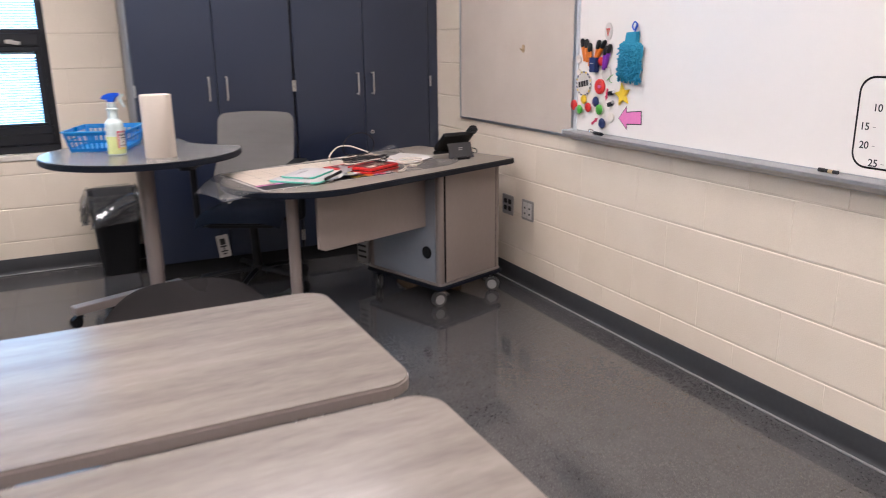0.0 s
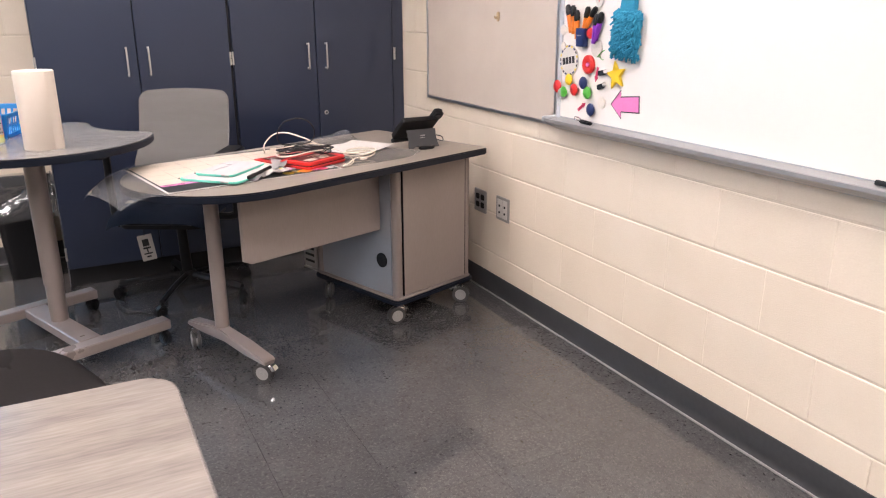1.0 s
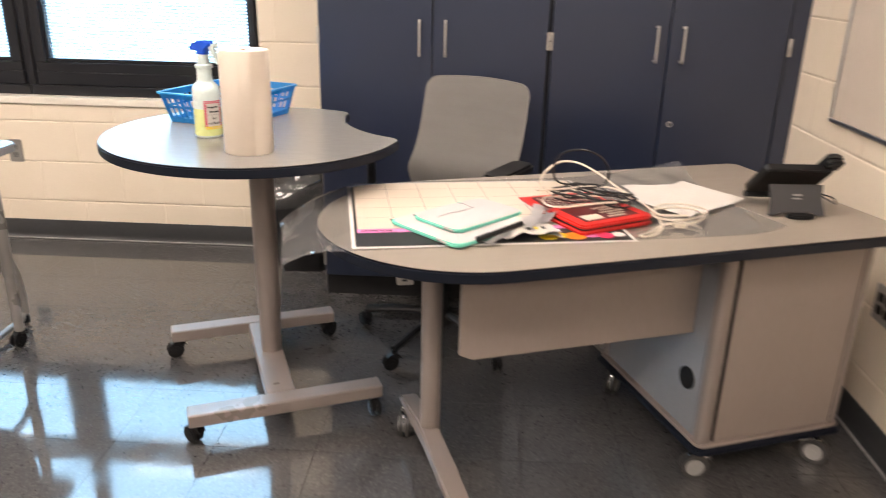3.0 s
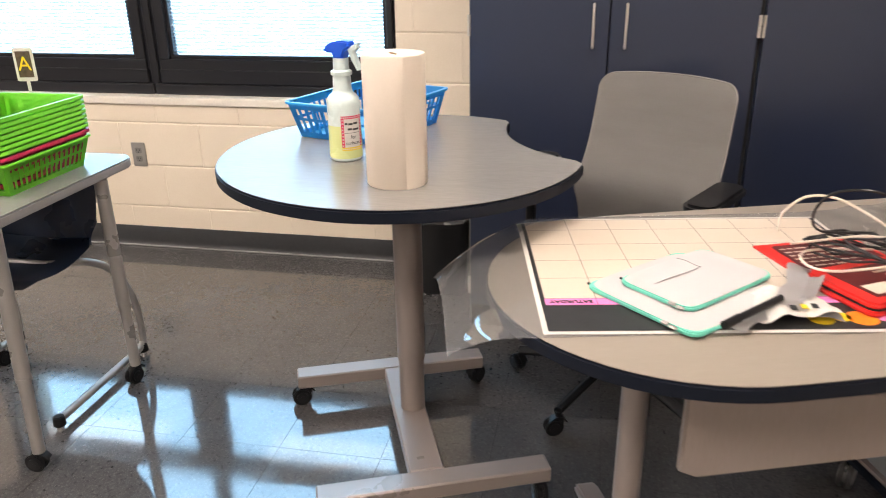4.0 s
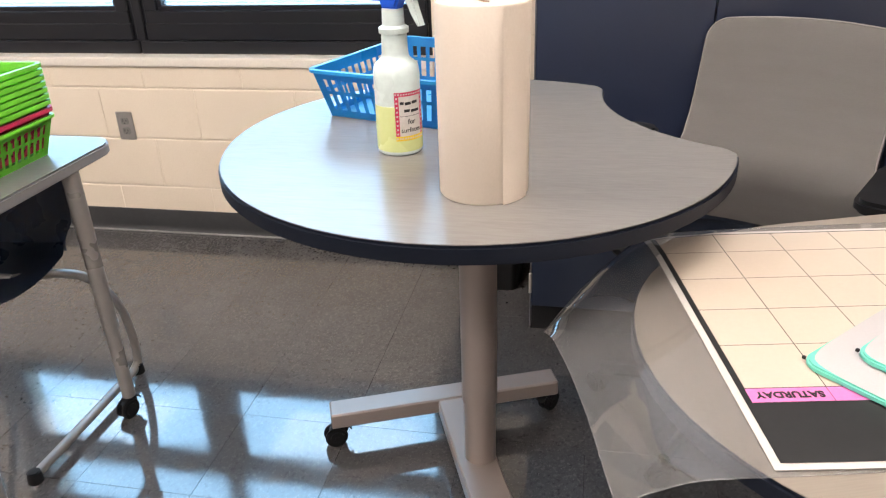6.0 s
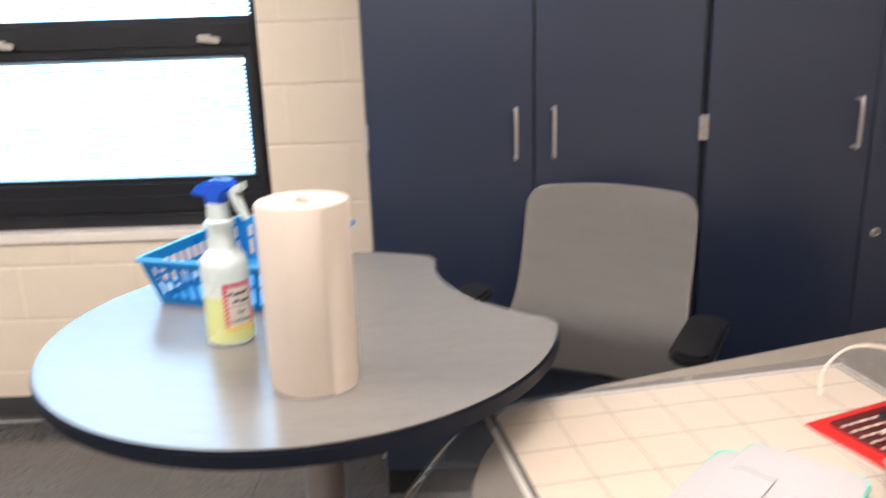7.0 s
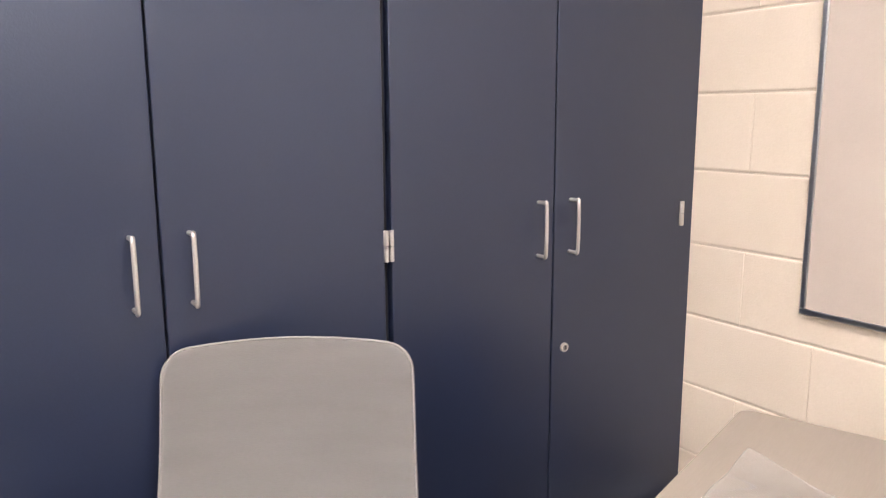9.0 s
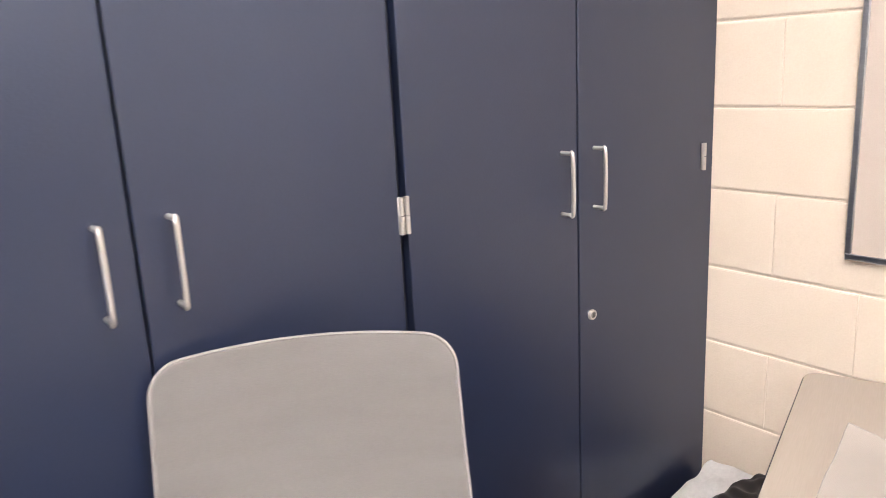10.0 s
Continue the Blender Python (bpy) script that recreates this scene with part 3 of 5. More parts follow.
# ---- tall cabinets ----
def tall_cabinet(x0, x1, label, lock, hinges):
    """A two-door storage cabinet of dark laminate with bow handles."""
    t = thing("storage_cabinet", label, "cabinet", group="tall cabinets")
    mid = (x0 + x1) / 2
    part("body", box(x0, YC + 0.024, 0.095, x1, YB - 0.003, 2.13, 0.002), M_NAVY, t)
    part("plinth", box(x0 + 0.002, YC + 0.03, 0.0, x1 - 0.002, YB - 0.01, 0.094), M_BLACK, t)
    # Black backing strip paints the shade inside the door gap.
    part("gap_shade", box(mid - 0.009, YC + 0.0218, 0.105, mid + 0.009, YC + 0.0236, 2.12), M_BLACK, t, "black strip painted as the shade in the gap between the doors")
    for a, b, side in ((x0 + 0.003, mid - 0.0022, 1), (mid + 0.0022, x1 - 0.003, -1)):
        d = part("door", box(a, YC, 0.100, b, YC + 0.021, 2.125, 0.0015), M_NAVY, t)
        hx = mid - side * 0.05
        pts = [(hx, YC + 0.004, 1.168), (hx, YC - 0.022, 1.168), (hx, YC - 0.031, 1.160), (hx, YC - 0.031, 1.050), (hx, YC - 0.022, 1.042), (hx, YC + 0.004, 1.042)]
        part("handle", tube(smooth_path(pts, 4), 0.0044, 10), M_STEEL, d, "satin nickel bow handle", True)
        if lock and side < 0:
            bm = cyl((mid + 0.04, YC + 0.004, 0.80), (mid + 0.04, YC - 0.006, 0.80), 0.0125, 0.011, 18)
            part("lock", bm, M_STEEL, d, "round nickel cam lock", True)
            bm = cyl((mid + 0.04, YC - 0.0060, 0.80), (mid + 0.04, YC - 0.0068, 0.80), 0.0072, seg=18)
            part("lock_core", bm, M_OUTLET, d, "dark lock core", True)
            part("keyway", box(mid + 0.0385, YC - 0.0074, 0.7955, mid + 0.0415, YC - 0.0066, 0.8045), M_BLACK, d)
    for hx in hinges:
        for hz in (0.18, 1.104, 1.95):
            bm = cyl((hx, YC - 0.003, hz - 0.033), (hx, YC - 0.003, hz - 0.001), 0.0048, seg=12)
            cyl((hx, YC - 0.003, hz + 0.001), (hx, YC - 0.003, hz + 0.033), 0.0048, seg=12, bm=bm)
            s = 1 if hx < mid else -1
            box(min(hx, hx + s * 0.0055), YC - 0.0025, hz - 0.033, max(hx, hx + s * 0.0055), YC + 0.003, hz + 0.033, 0.001, bm)
            part("hinge", bm, M_STEEL, t, "nickel knuckle hinge", True)
    return t


ca = tall_cabinet(2.190, 3.082, "tall navy laminate storage cabinet beside the window", False, (2.189, 3.0815))
part("side_panel", box(2.186, YC + 0.026, 0.0, 2.1895, YB - 0.003, 2.13, 0.001), M_SIDE, ca, "grey laminate side panel")
tall_cabinet(3.093, 3.984, "tall navy laminate storage cabinet with a round lock", True, (3.0935, 3.995))
fl = thing("cabinet_filler", "narrow navy laminate strip between cabinet and wall", "trim", kind="structure")
part("strip", box(3.988, YC + 0.012, 0.0, XR - 0.001, YC + 0.03, 2.13, 0.001), M_NAVY, fl)
# Shade between the cabinets is drawn as a black strip.
part("shade_strip", box(3.0825, YC + 0.018, 0.0, 3.0925, YC + 0.03, 2.13), M_BLACK, fl, "black strip painted as the shade between the cabinets")

# ---- teacher's desk ----
DESK = pose(3.136, 4.705, 0, 0, 0, 19.3)
desk = thing("teacher_desk", "mobile desk with a rounded end, pale oak top and dark edge", "desk", DESK)
R, CX = 0.378, -0.365


def d_outline(g=0.0):
    pts = rounded(CX, -R + g, 0.743 - g, R - g, 0.03 - min(g, 0.02), 5)
    pts = [p for p in pts if p[0] > CX + 0.05]
    arc = [(CX + (R - g) * math.cos(radians(a)), (R - g) * math.sin(radians(a))) for a in range(90, 271, 6)]
    return pts + arc


part("tabletop", prism(d_outline(0.003), 0.7485, 0.7500, 0.0006), M_TOPDESK, desk)
part("edge_band", prism(d_outline(), 0.7200, 0.7484, 0.004), M_NAVY_EDGE, desk, "dark navy edge band", True)
own = prism([(-0.42, 0.719), (-0.42, 0.442), (-0.385, 0.425), (0.262, 0.425), (0.262, 0.719)], 0.154, 0.172, 0.003)
own.transform(Matrix.Rotation(radians(90), 4, "X"))
part("modesty_panel", own, M_TAUPE, desk, "taupe laminate panel")
bm = cyl((-0.449, -0.014, 0.10), (-0.449, -0.014, 0.719), 0.028, seg=24)
part("leg", bm, M_PAINTMETAL, desk, smooth=True)
part("leg_plate", prism(rounded(-0.515, -0.15, -0.385, 0.12, 0.02, 3), 0.712, 0.7195, 0.001), M_PAINTMETAL, desk)
side = [(-0.345, 0.093), (-0.22, 0.098), (-0.066, 0.104), (0.09, 0.098), (0.212, 0.093), (0.218, 0.108), (0.20, 0.118), (0.10, 0.132), (0.02, 0.148), (-0.05, 0.148), (-0.20, 0.132), (-0.335, 0.118), (-0.351, 0.108)]
own = prism(side, -0.027, 0.027, 0.006)
own.transform(Matrix(((0, 0, 1, -0.456), (1, 0, 0, 0), (0, 1, 0, 0), (0, 0, 0, 1))))
part("foot", own, M_PAINTMETAL, desk, smooth=True)
caster(desk, -0.441, -0.309, 0.040, "pale", 25, 0.1)
caster(desk, -0.472, 0.180, 0.040, "pale", 160, 0.1)
# pedestal under the square end
part("pedestal_base", prism(rounded(0.238, -0.296, 0.742, 0.305, 0.03, 5), 0.098, 0.118, 0.004), M_NAVY_EDGE, desk, "dark edged base board", True)
part("pedestal_plate", prism(rounded(0.246, -0.288, 0.734, 0.297, 0.026, 5), 0.1185, 0.128, 0.003), M_TAUPE, desk, smooth=True)
part("front_panel", box(0.3005, -0.2765, 0.129, 0.6945, -0.262, 0.719, 0.003), M_TAUPE, desk, "taupe laminate panel")
part("side_panel", box(0.262, -0.236, 0.129, 0.274, 0.258, 0.719, 0.002), M_GREYPANEL, desk, "blue-grey side panel")
part("side_panel", box(0.706, -0.236, 0.129, 0.718, 0.258, 0.719, 0.002), M_TAUPE, desk)
part("back_panel", box(0.302, 0.27, 0.129, 0.694, 0.284, 0.719, 0.003), M_TAUPE, desk)
for px in (0.277, 0.708):
    for py in (-0.257, 0.274):
        part("corner_post", prism(rounded(px - 0.022, py - 0.022, px + 0.022, py + 0.022, 0.02, 5), 0.1285, 0.7195, 0), M_PAINTMETAL, desk, smooth=True)
bm = cyl((0.258, -0.175, 0.285), (0.2625, -0.175, 0.285), 0.033, seg=24)
part("cable_grommet", bm, M_RUBBER, desk, "black cable grommet", True)
for i, (wx, wy, tn) in enumerate(((0.290, -0.254, 70), (0.656, -0.264, 215), (0.283, 0.238, 130), (0.69, 0.24, 300))):
    caster(desk, wx, wy, 0.040, "pale", tn, 0.1)
# Thin black strips paint the shade in the two panel grooves.
for gx in (0.2996, 0.6953):
    part("groove_shade", box(gx - 0.0008, -0.2772, 0.131, gx + 0.0008, -0.262, 0.718), M_RUBBER, desk, "thin black strip painted as the shade in a groove")
# power unit hung behind the pedestal
pu = thing("power_unit", "pale grey power unit with vent slots under the desk", "power unit", DESK @ pose(0.285, 0.352, 0.128))
part("housing", box(-0.03, -0.05, 0.0, 0.03, 0.05, 0.17, 0.006), M_GREYMETAL, pu)
for i in range(4):
    part("vent", box(-0.0315, -0.035, 0.03 + i * 0.032, -0.0295, 0.035, 0.042 + i * 0.032), M_BLACK, pu)
part("bracket", box(0.03, 0.0, 0.0, 0.10, 0.01, 0.16, 0.002), M_GREYMETAL, pu)
part("shelf", box(-0.032, -0.06, -0.008, 0.11, 0.055, -0.0005, 0.002), M_GREYMETAL, pu)

# ---- round cutaway table ----
TOPZ = 0.872
table = thing("activity_table", "round grey laminate table with a scooped side on a wheeled base", "table")
C1, R1, C2, R2 = Vector((2.140, 4.986)), 0.449, Vector((2.760, 5.310)), 0.392


def scooped(g=0.0):
    """A disc with a round bite out of one side and rounded tips."""
    d = C2 - C1
    L = d.length
    a = (R1 ** 2 - R2 ** 2 + L ** 2) / (2 * L)
    base = math.atan2(d.y, d.x)
    half = math.acos(a / R1)
    half2 = math.acos((L - a) / R2)
    pts = []
    n = 64
    for i in range(n + 1):
        t = base + half + 0.045 + (2 * math.pi - 2 * half - 0.09) * i / n
        pts.append((C1.x + (R1 - g) * math.cos(t), C1.y + (R1 - g) * math.sin(t)))
    for i in range(21):
        t = base + math.pi + (half2 - 0.055) - (2 * half2 - 0.11) * i / 20
        pts.append((C2.x + (R2 + g) * math.cos(t), C2.y + (R2 + g) * math.sin(t)))
    return pts


part("tabletop", prism(scooped(0.003), TOPZ - 0.0015, TOPZ, 0.0006), M_TOPGREY, table)
part("edge_band", prism(scooped(), TOPZ - 0.030, TOPZ - 0.0016, 0.004), M_NAVY_EDGE, table, "dark navy edge band", True)
part("mounting_plate", prism(rounded(1.99, 4.88, 2.29, 5.16, 0.02, 3), TOPZ - 0.036, TOPZ - 0.0305, 0.001), M_GREYMETAL, table)
PX, PY = 2.138, 5.018
part("upper_column", cyl((PX, PY, 0.268), (PX, PY, TOPZ - 0.036), 0.0385, seg=28, bevel=0.002), M_PAINTMETAL, table, smooth=True)
part("lower_column", cyl((PX, PY, 0.108), (PX, PY, 0.272), 0.0352, seg=28), M_PAINTMETAL, table, smooth=True)
BASE = pose(2.140, 4.978, 0, 0, 0, 22.4)
for nm, a in (("foot_bar", (-0.279, -0.322, 0.313, -0.258)), ("foot_bar", (-0.313, 0.258, 0.279, 0.322)), ("cross_bar", (-0.042, -0.2575, 0.048, 0.2575))):
    own = box(a[0], a[1], 0.068, a[2], a[3], 0.1105 if nm == "foot_bar" else 0.1100, 0.004)
    own.transform(BASE)
    part(nm, own, M_PAINTMETAL, table)
for bx, by, tn in ((-0.258, -0.290, 60), (0.290, -0.290, 200), (-0.292, 0.290, 120), (0.256, 0.290, 330)):
    p = BASE @ Vector((bx, by, 0))
    caster(table, p.x, p.y, 0.029, "black", tn, 0.070)

# paper towels
tw = thing("paper_towel_roll", "upright roll of white paper towels on the round table", "paper towels", pose(2.193, 4.738, TOPZ, 0, 0, -58))
TR, TH = 0.066, 0.273
own = lathe([(0.0205, 0.0), (TR - 0.002, 0.0), (TR, 0.003), (TR, TH - 0.003), (TR - 0.002, TH), (0.0215, TH - 0.001), (0.0205, TH - 0.004), (0.0205, 0.0)], 48)
core = lathe([(0.0195, 0.001), (0.0203, 0.001), (0.0203, TH - 0.002), (0.0195, TH - 0.002), (0.0195, 0.001)], 48)
for form in (own, core):
    for v in form.verts:
        rad = math.hypot(v.co.x, v.co.y)
        k = max(0.0, min(1.0, (0.045 - rad) / 0.0235))
        v.co.y *= 1 - 0.72 * k
        v.co.x *= 1 + 0.10 * k
part("roll", own, M_PAPER, tw, smooth=True)
part("core", core, M_CARDBOARD, tw, "crushed brown card core", True)


def flap(u, v):
    a = -0.02 + 0.75 * u
    r = TR + 0.0012 + 0.0022 * (1 - u) ** 2
    return (r * math.cos(a), r * math.sin(a), -0.0 + 0.0005 + (TH - 0.002) * v)


part("loose_edge", sheet(10, 6, flap, 0.0006), M_PAPER, tw, "loose outer sheet edge", True)

# spray bottle
sb = thing("spray_bottle", "milky spray bottle half full of yellow-green cleaner, blue trigger", "spray bottle", pose(2.023, 4.907, TOPZ, 0, 0, -22))
part("bottle", lathe([(0.0, 0.002), (0.034, 0.0), (0.0385, 0.004), (0.0392, 0.012), (0.0385, 0.095), (0.0388, 0.134), (0.0372, 0.146), (0.031, 0.154), (0.0240, 0.160), (0.0220, 0.167), (0.0205, 0.203), (0.0, 0.205)], 32), M_BOTTLE, sb, smooth=True)
part("liquid", lathe([(0.0390, 0.008), (0.0396, 0.013), (0.0389, 0.085), (0.0384, 0.0855)], 32), M_LIQUID, sb, "yellow-green cleaner showing through", True)
part("collar", lathe([(0.0185, 0.198), (0.0245, 0.200), (0.0248, 0.208), (0.0185, 0.212), (0.0175, 0.238), (0.0, 0.238)], 24), M_BOTTLE, sb, smooth=True)
hd = bmesh.new()
prof = [(-0.034, 0.249), (-0.043, 0.254), (-0.032, 0.266), (-0.010, 0.275), (0.014, 0.278), (0.034, 0.277), (0.037, 0.264), (0.022, 0.255), (0.014, 0.238), (-0.014, 0.238), (-0.018, 0.249)]
own = prism([(x, z) for x, z in prof], -0.013, 0.013, 0.004)
own.transform(Matrix.Rotation(radians(90), 4, "X"))
merge(hd, own)
part("spray_head", hd, M_DEEPBLUE, sb, "blue spray head", True)
own = prism([(0.026, 0.262), (0.040, 0.268), (0.056, 0.274), (0.056, 0.262), (0.044, 0.256), (0.050, 0.236), (0.058, 0.214), (0.052, 0.213), (0.040, 0.234), (0.030, 0.252)], -0.008, 0.008, 0.002)
own.transform(Matrix.Rotation(radians(90), 4, "X"))
part("trigger", own, M_BOTTLE, sb, "white trigger and nozzle", True)


def wrap(a0, a1, z0, z1, r):
    return lambda u, v: (r * math.cos(a0 + (a1 - a0) * u), r * math.sin(a0 + (a1 - a0) * u), z0 + (z1 - z0) * v)


LA0, LA1 = radians(-62), radians(16)
part("label", sheet(12, 2, wrap(LA0, LA1, 0.028, 0.110, 0.0400)), M_WHITE, sb, "white paper label", True)
bm = sheet(12, 1, wrap(LA0, LA1, 0.103, 0.110, 0.0404))
merge(bm, sheet(2, 4, wrap(LA0, LA0 + 0.17, 0.036, 0.103, 0.0404)))
merge(bm, sheet(2, 4, wrap(LA1 - 0.17, LA1, 0.036, 0.103, 0.0404)))
part("label_border", bm, M_MAGENTA, sb, "red chain-patterned label border")
part("label_foot", sheet(12, 1, wrap(LA0, LA1, 0.028, 0.036, 0.0404)), M_YELLOW, sb, "yellow chain-patterned label edge")
bm = bmesh.new()
for k in range(12):
    a = LA0 + (LA1 - LA0) * (k + 0.5) / 12
    for z in (0.032, 0.1065):
        merge(bm, sheet(1, 1, wrap(a - 0.032, a + 0.032, z - 0.0013, z + 0.0013, 0.0406)))
for k in range(9):
    for a in (LA0 + 0.085, LA1 - 0.085):
        merge(bm, sheet(1, 1, wrap(a - 0.036, a + 0.036, 0.0385 + 0.0075 * k, 0.0415 + 0.0075 * k, 0.0406)))
part("chain_links", bm, M_WHITE, sb, "pale links printed on the border")
for txt, z, size, off in (("for", 0.060, 0.012, 0.02), ("surfaces", 0.046, 0.0115, 0.0)):
    o = words("lettering", txt, size, M_INK, sb, Matrix.Identity(4))
    for v in o.data.vertices:
        a = (LA0 + LA1) / 2 + off + v.co.x / 0.0406
        v.co = Vector(((0.0406 + v.co.z) * math.cos(a), (0.0406 + v.co.z) * math.sin(a), z + v.co.y))
for a0, a1, z in ((-0.46, -0.30, 0.092), (-0.26, 0.02, 0.091), (0.06, 0.34, 0.092), (-0.30, -0.05, 0.079), (0.0, 0.42, 0.078)):
    c = (LA0 + LA1) / 2
    part("print_bar", sheet(4, 1, wrap(c + a0, c + a1, z - 0.0024, z + 0.0024, 0.0405)), M_INK, sb)
part("rule", sheet(8, 1, wrap(LA0 + 0.2, LA1 - 0.2, 0.0695, 0.0703, 0.0405)), M_INK, sb)


# ---- slotted plastic baskets ----
def basket_wall(side, w, d, h, tap, cols_w, cols_d, rows, th=0.0022):
    """One side wall leaning outwards, pierced by rows of upright slots: a lattice of ribs and bands."""
    bm = bmesh.new()

    def pt(side, u, z):
        s = 1 - tap * (1 - z / h)
        hw, hd = w / 2 * s, d / 2 * s
        return {0: (-hw + 2 * hw * u, -hd, z), 1: (hw, -hd + 2 * hd * u, z), 2: (hw - 2 * hw * u, hd, z), 3: (-hw, hd - 2 * hd * u, z)}[side]

    def quad(side, u0, u1, z0, z1):
        own = bmesh.new()
        own.faces.new([own.verts.new(pt(side, u, z)) for u, z in ((u0, z0), (u1, z0), (u1, z1), (u0, z1))])
        bmesh.ops.solidify(own, geom=own.faces[:], thickness=th)
        merge(bm, own)

    zb = [0.0, 0.16 * h] + ([0.50 * h, 0.58 * h] if rows == 2 else []) + [0.82 * h, h]
    n = cols_w if side % 2 == 0 else cols_d
    for i in range(0, len(zb), 2):
        quad(side, 0, 1, zb[i], zb[i + 1])
    for i in range(1, len(zb) - 1, 2):
        for k in range(n + 1):
            c = 0.03 + 0.94 * k / n
            hw = 0.030 if k in (0, n) else 0.20 / n
            quad(side, max(0, c - hw), min(1, c + hw), zb[i], zb[i + 1])
    return bm


def rim(w, d, z, out, th):
    bm = bmesh.new()
    o = rounded(-w / 2 - out, -d / 2 - out, w / 2 + out, d / 2 + out, 0.022, 4)
    i = rounded(-w / 2, -d / 2, w / 2, d / 2, 0.012, 4)
    rows = []
    for pts, zz in ((i, z - th), (o, z - th), (o, z), (i, z)):
        rows.append([bm.verts.new((x, y, zz)) for x, y in pts])
    n = len(o)
    for a in range(4):
        for k in range(n):
            bm.faces.new((rows[a][k], rows[a][(k + 1) % n], rows[(a + 1) % 4][(k + 1) % n], rows[(a + 1) % 4][k]))
    return bm


def basket(name, m, w, d, h, material, label, cols=(7, 9), rows=2, group=""):
    t = thing(name, label, "basket", m, group)
    for side in range(4):
        part("side_wall", basket_wall(side, w, d, h - 0.003, 0.14, cols[0], cols[1], rows), material, t)
    part("rim", rim(w, d, h, 0.010, 0.006), material, t)
    part("base", prism(rounded(-w * 0.43, -d * 0.43, w * 0.43, d * 0.43, 0.01, 3), 0.0, 0.003), material, t)
    return t


basket("storage_basket", pose(1.995, 5.214, TOPZ, 0, 0, -17.8), 0.285, 0.355, 0.098, M_BLUE, "blue slotted plastic basket on the round table", (11, 14), 2)

# ---- office chair ----
CH = pose(2.693, 5.378, 0, 0, 0, -28.5)
oc = thing("office_chair", "office chair with a pale grey mesh back and navy seat", "office chair", CH)


def back_form(u, v):
    v = 1 - (1 - v) ** 1.6
    z = 0.475 + 0.487 * v
    half = 0.224 - 0.005 * v + 0.012 * math.exp(-((v - 0.30) / 0.09) ** 2)
    corner = 0.042
    dz = max(0.0, z - (0.962 - corner))
    half += math.sqrt(max(0.0, corner ** 2 - dz ** 2)) - corner
    s = 2 * u - 1
    w = s * half / 0.222
    z += 0.012 * (1 - w * w) * v ** 6 - 0.002 * v ** 6
    y = 0.205 + 0.062 * v + 0.05 * (v - 0.35) ** 2 - 0.035 * w * w - 0.042 * math.exp(-((v - 0.30) / 0.22) ** 2)
    return (s * half, y, z)


own = sheet(36, 60, back_form, 0.006)
part("backrest", own, M_MESHBACK, oc, smooth=True)
rimpts = [back_form(0, j / 40) for j in range(41)] + [back_form(i / 30, 1) for i in range(1, 30)] + [back_form(1, 1 - j / 40) for j in range(41)]
part("back_rim", tube([(x, y + 0.003, z) for x, y, z in rimpts], 0.0034, 8), M_PIPING, oc, "pale grey rim", True)
part("back_support", tube(smooth_path([(0, 0.05, 0.43), (0, 0.20, 0.415), (0, 0.262, 0.50), (0, 0.268, 0.66)], 6), 0.022, 10, flat=1.6), M_PLASTIC, oc, smooth=True)


def seat_form(u, v):
    x, y = 2 * u - 1, 2 * v - 1
    return (0.245 * x * (1 - 0.06 * y * y), 0.235 * y * (1 - 0.05 * x * x) - 0.03, 0.485 - 0.035 * (x ** 4) - 0.05 * max(0, -y) ** 4 - 0.02 * max(0, y) ** 4)


own = sheet(18, 18, seat_form)
bmesh.ops.solidify(own, geom=own.faces[:], thickness=-0.055)
part("seat", own, M_SEAT, oc, "navy upholstered seat", True)
part("seat_pan", prism(rounded(-0.2, -0.22, 0.2, 0.17, 0.06, 5), 0.395, 0.42, 0.006), M_PLASTIC, oc, smooth=True)
for sx in (-1, 1):
    bm = tube(smooth_path([(sx * 0.20, -0.01, 0.405), (sx * 0.285, -0.01, 0.41), (sx * 0.298, -0.01, 0.46), (sx * 0.296, -0.02, 0.70)], 6), 0.017, 10, flat=1.3)
    arm = part("armrest_post", bm, M_PLASTIC, oc, smooth=True)
    pad = prism(rounded(sx * 0.29 - 0.045, -0.165, sx * 0.29 + 0.045, 0.095, 0.035, 5), 0.700, 0.728, 0.008)
    part("arm_pad", pad, M_PLASTIC, arm, "black padded armrest", True)
BX, BY = 0.019, 0.010
part("gas_lift", cyl((BX, BY, 0.09), (BX * 0.5, BY * 0.5, 0.395), 0.026, 0.022, 18), M_PLASTIC, oc, smooth=True)
part("tilt_lever", tube([(0.02, -0.05, 0.385), (-0.20, -0.08, 0.375), (-0.25, -0.085, 0.372)], 0.005), M_PLASTIC, oc)
part("hub", cyl((BX, BY, 0.065), (BX, BY, 0.125), 0.045, 0.036, 20, bevel=0.004), M_PLASTIC, oc, smooth=True)
for k in range(5):
    a = radians(72 * k + 195.5)
    c, s = math.cos(a), math.sin(a)
    part("base_arm", tube(smooth_path([(BX + q * c, BY + q * s, h) for q, h in ((0.03, 0.105), (0.16, 0.098), (0.315, 0.076))], 4), 0.017, 8, flat=0.8), M_PLASTIC, oc, smooth=True)
    caster(oc, BX + 0.315 * c, BY + 0.315 * s, 0.028, "black", 72 * k + 70, 0.075)
TAG = pose(-0.177, 0.026, 0.232, 0, -7, 24)
own = prism(rounded(-0.034, -0.066, 0.034, 0.066, 0.006, 3), -0.0006, 0.0006)
own.transform(TAG @ Matrix.Rotation(radians(90), 4, "X"))
tag = part("hang_tag", own, M_WHITE, oc, "white card hang tag under the seat")
bm = box(-0.016, -0.0018, 0.008, 0.014, -0.0009, 0.044)
box(-0.018, -0.0018, -0.006, 0.018, -0.0009, 0.003, bm=bm)
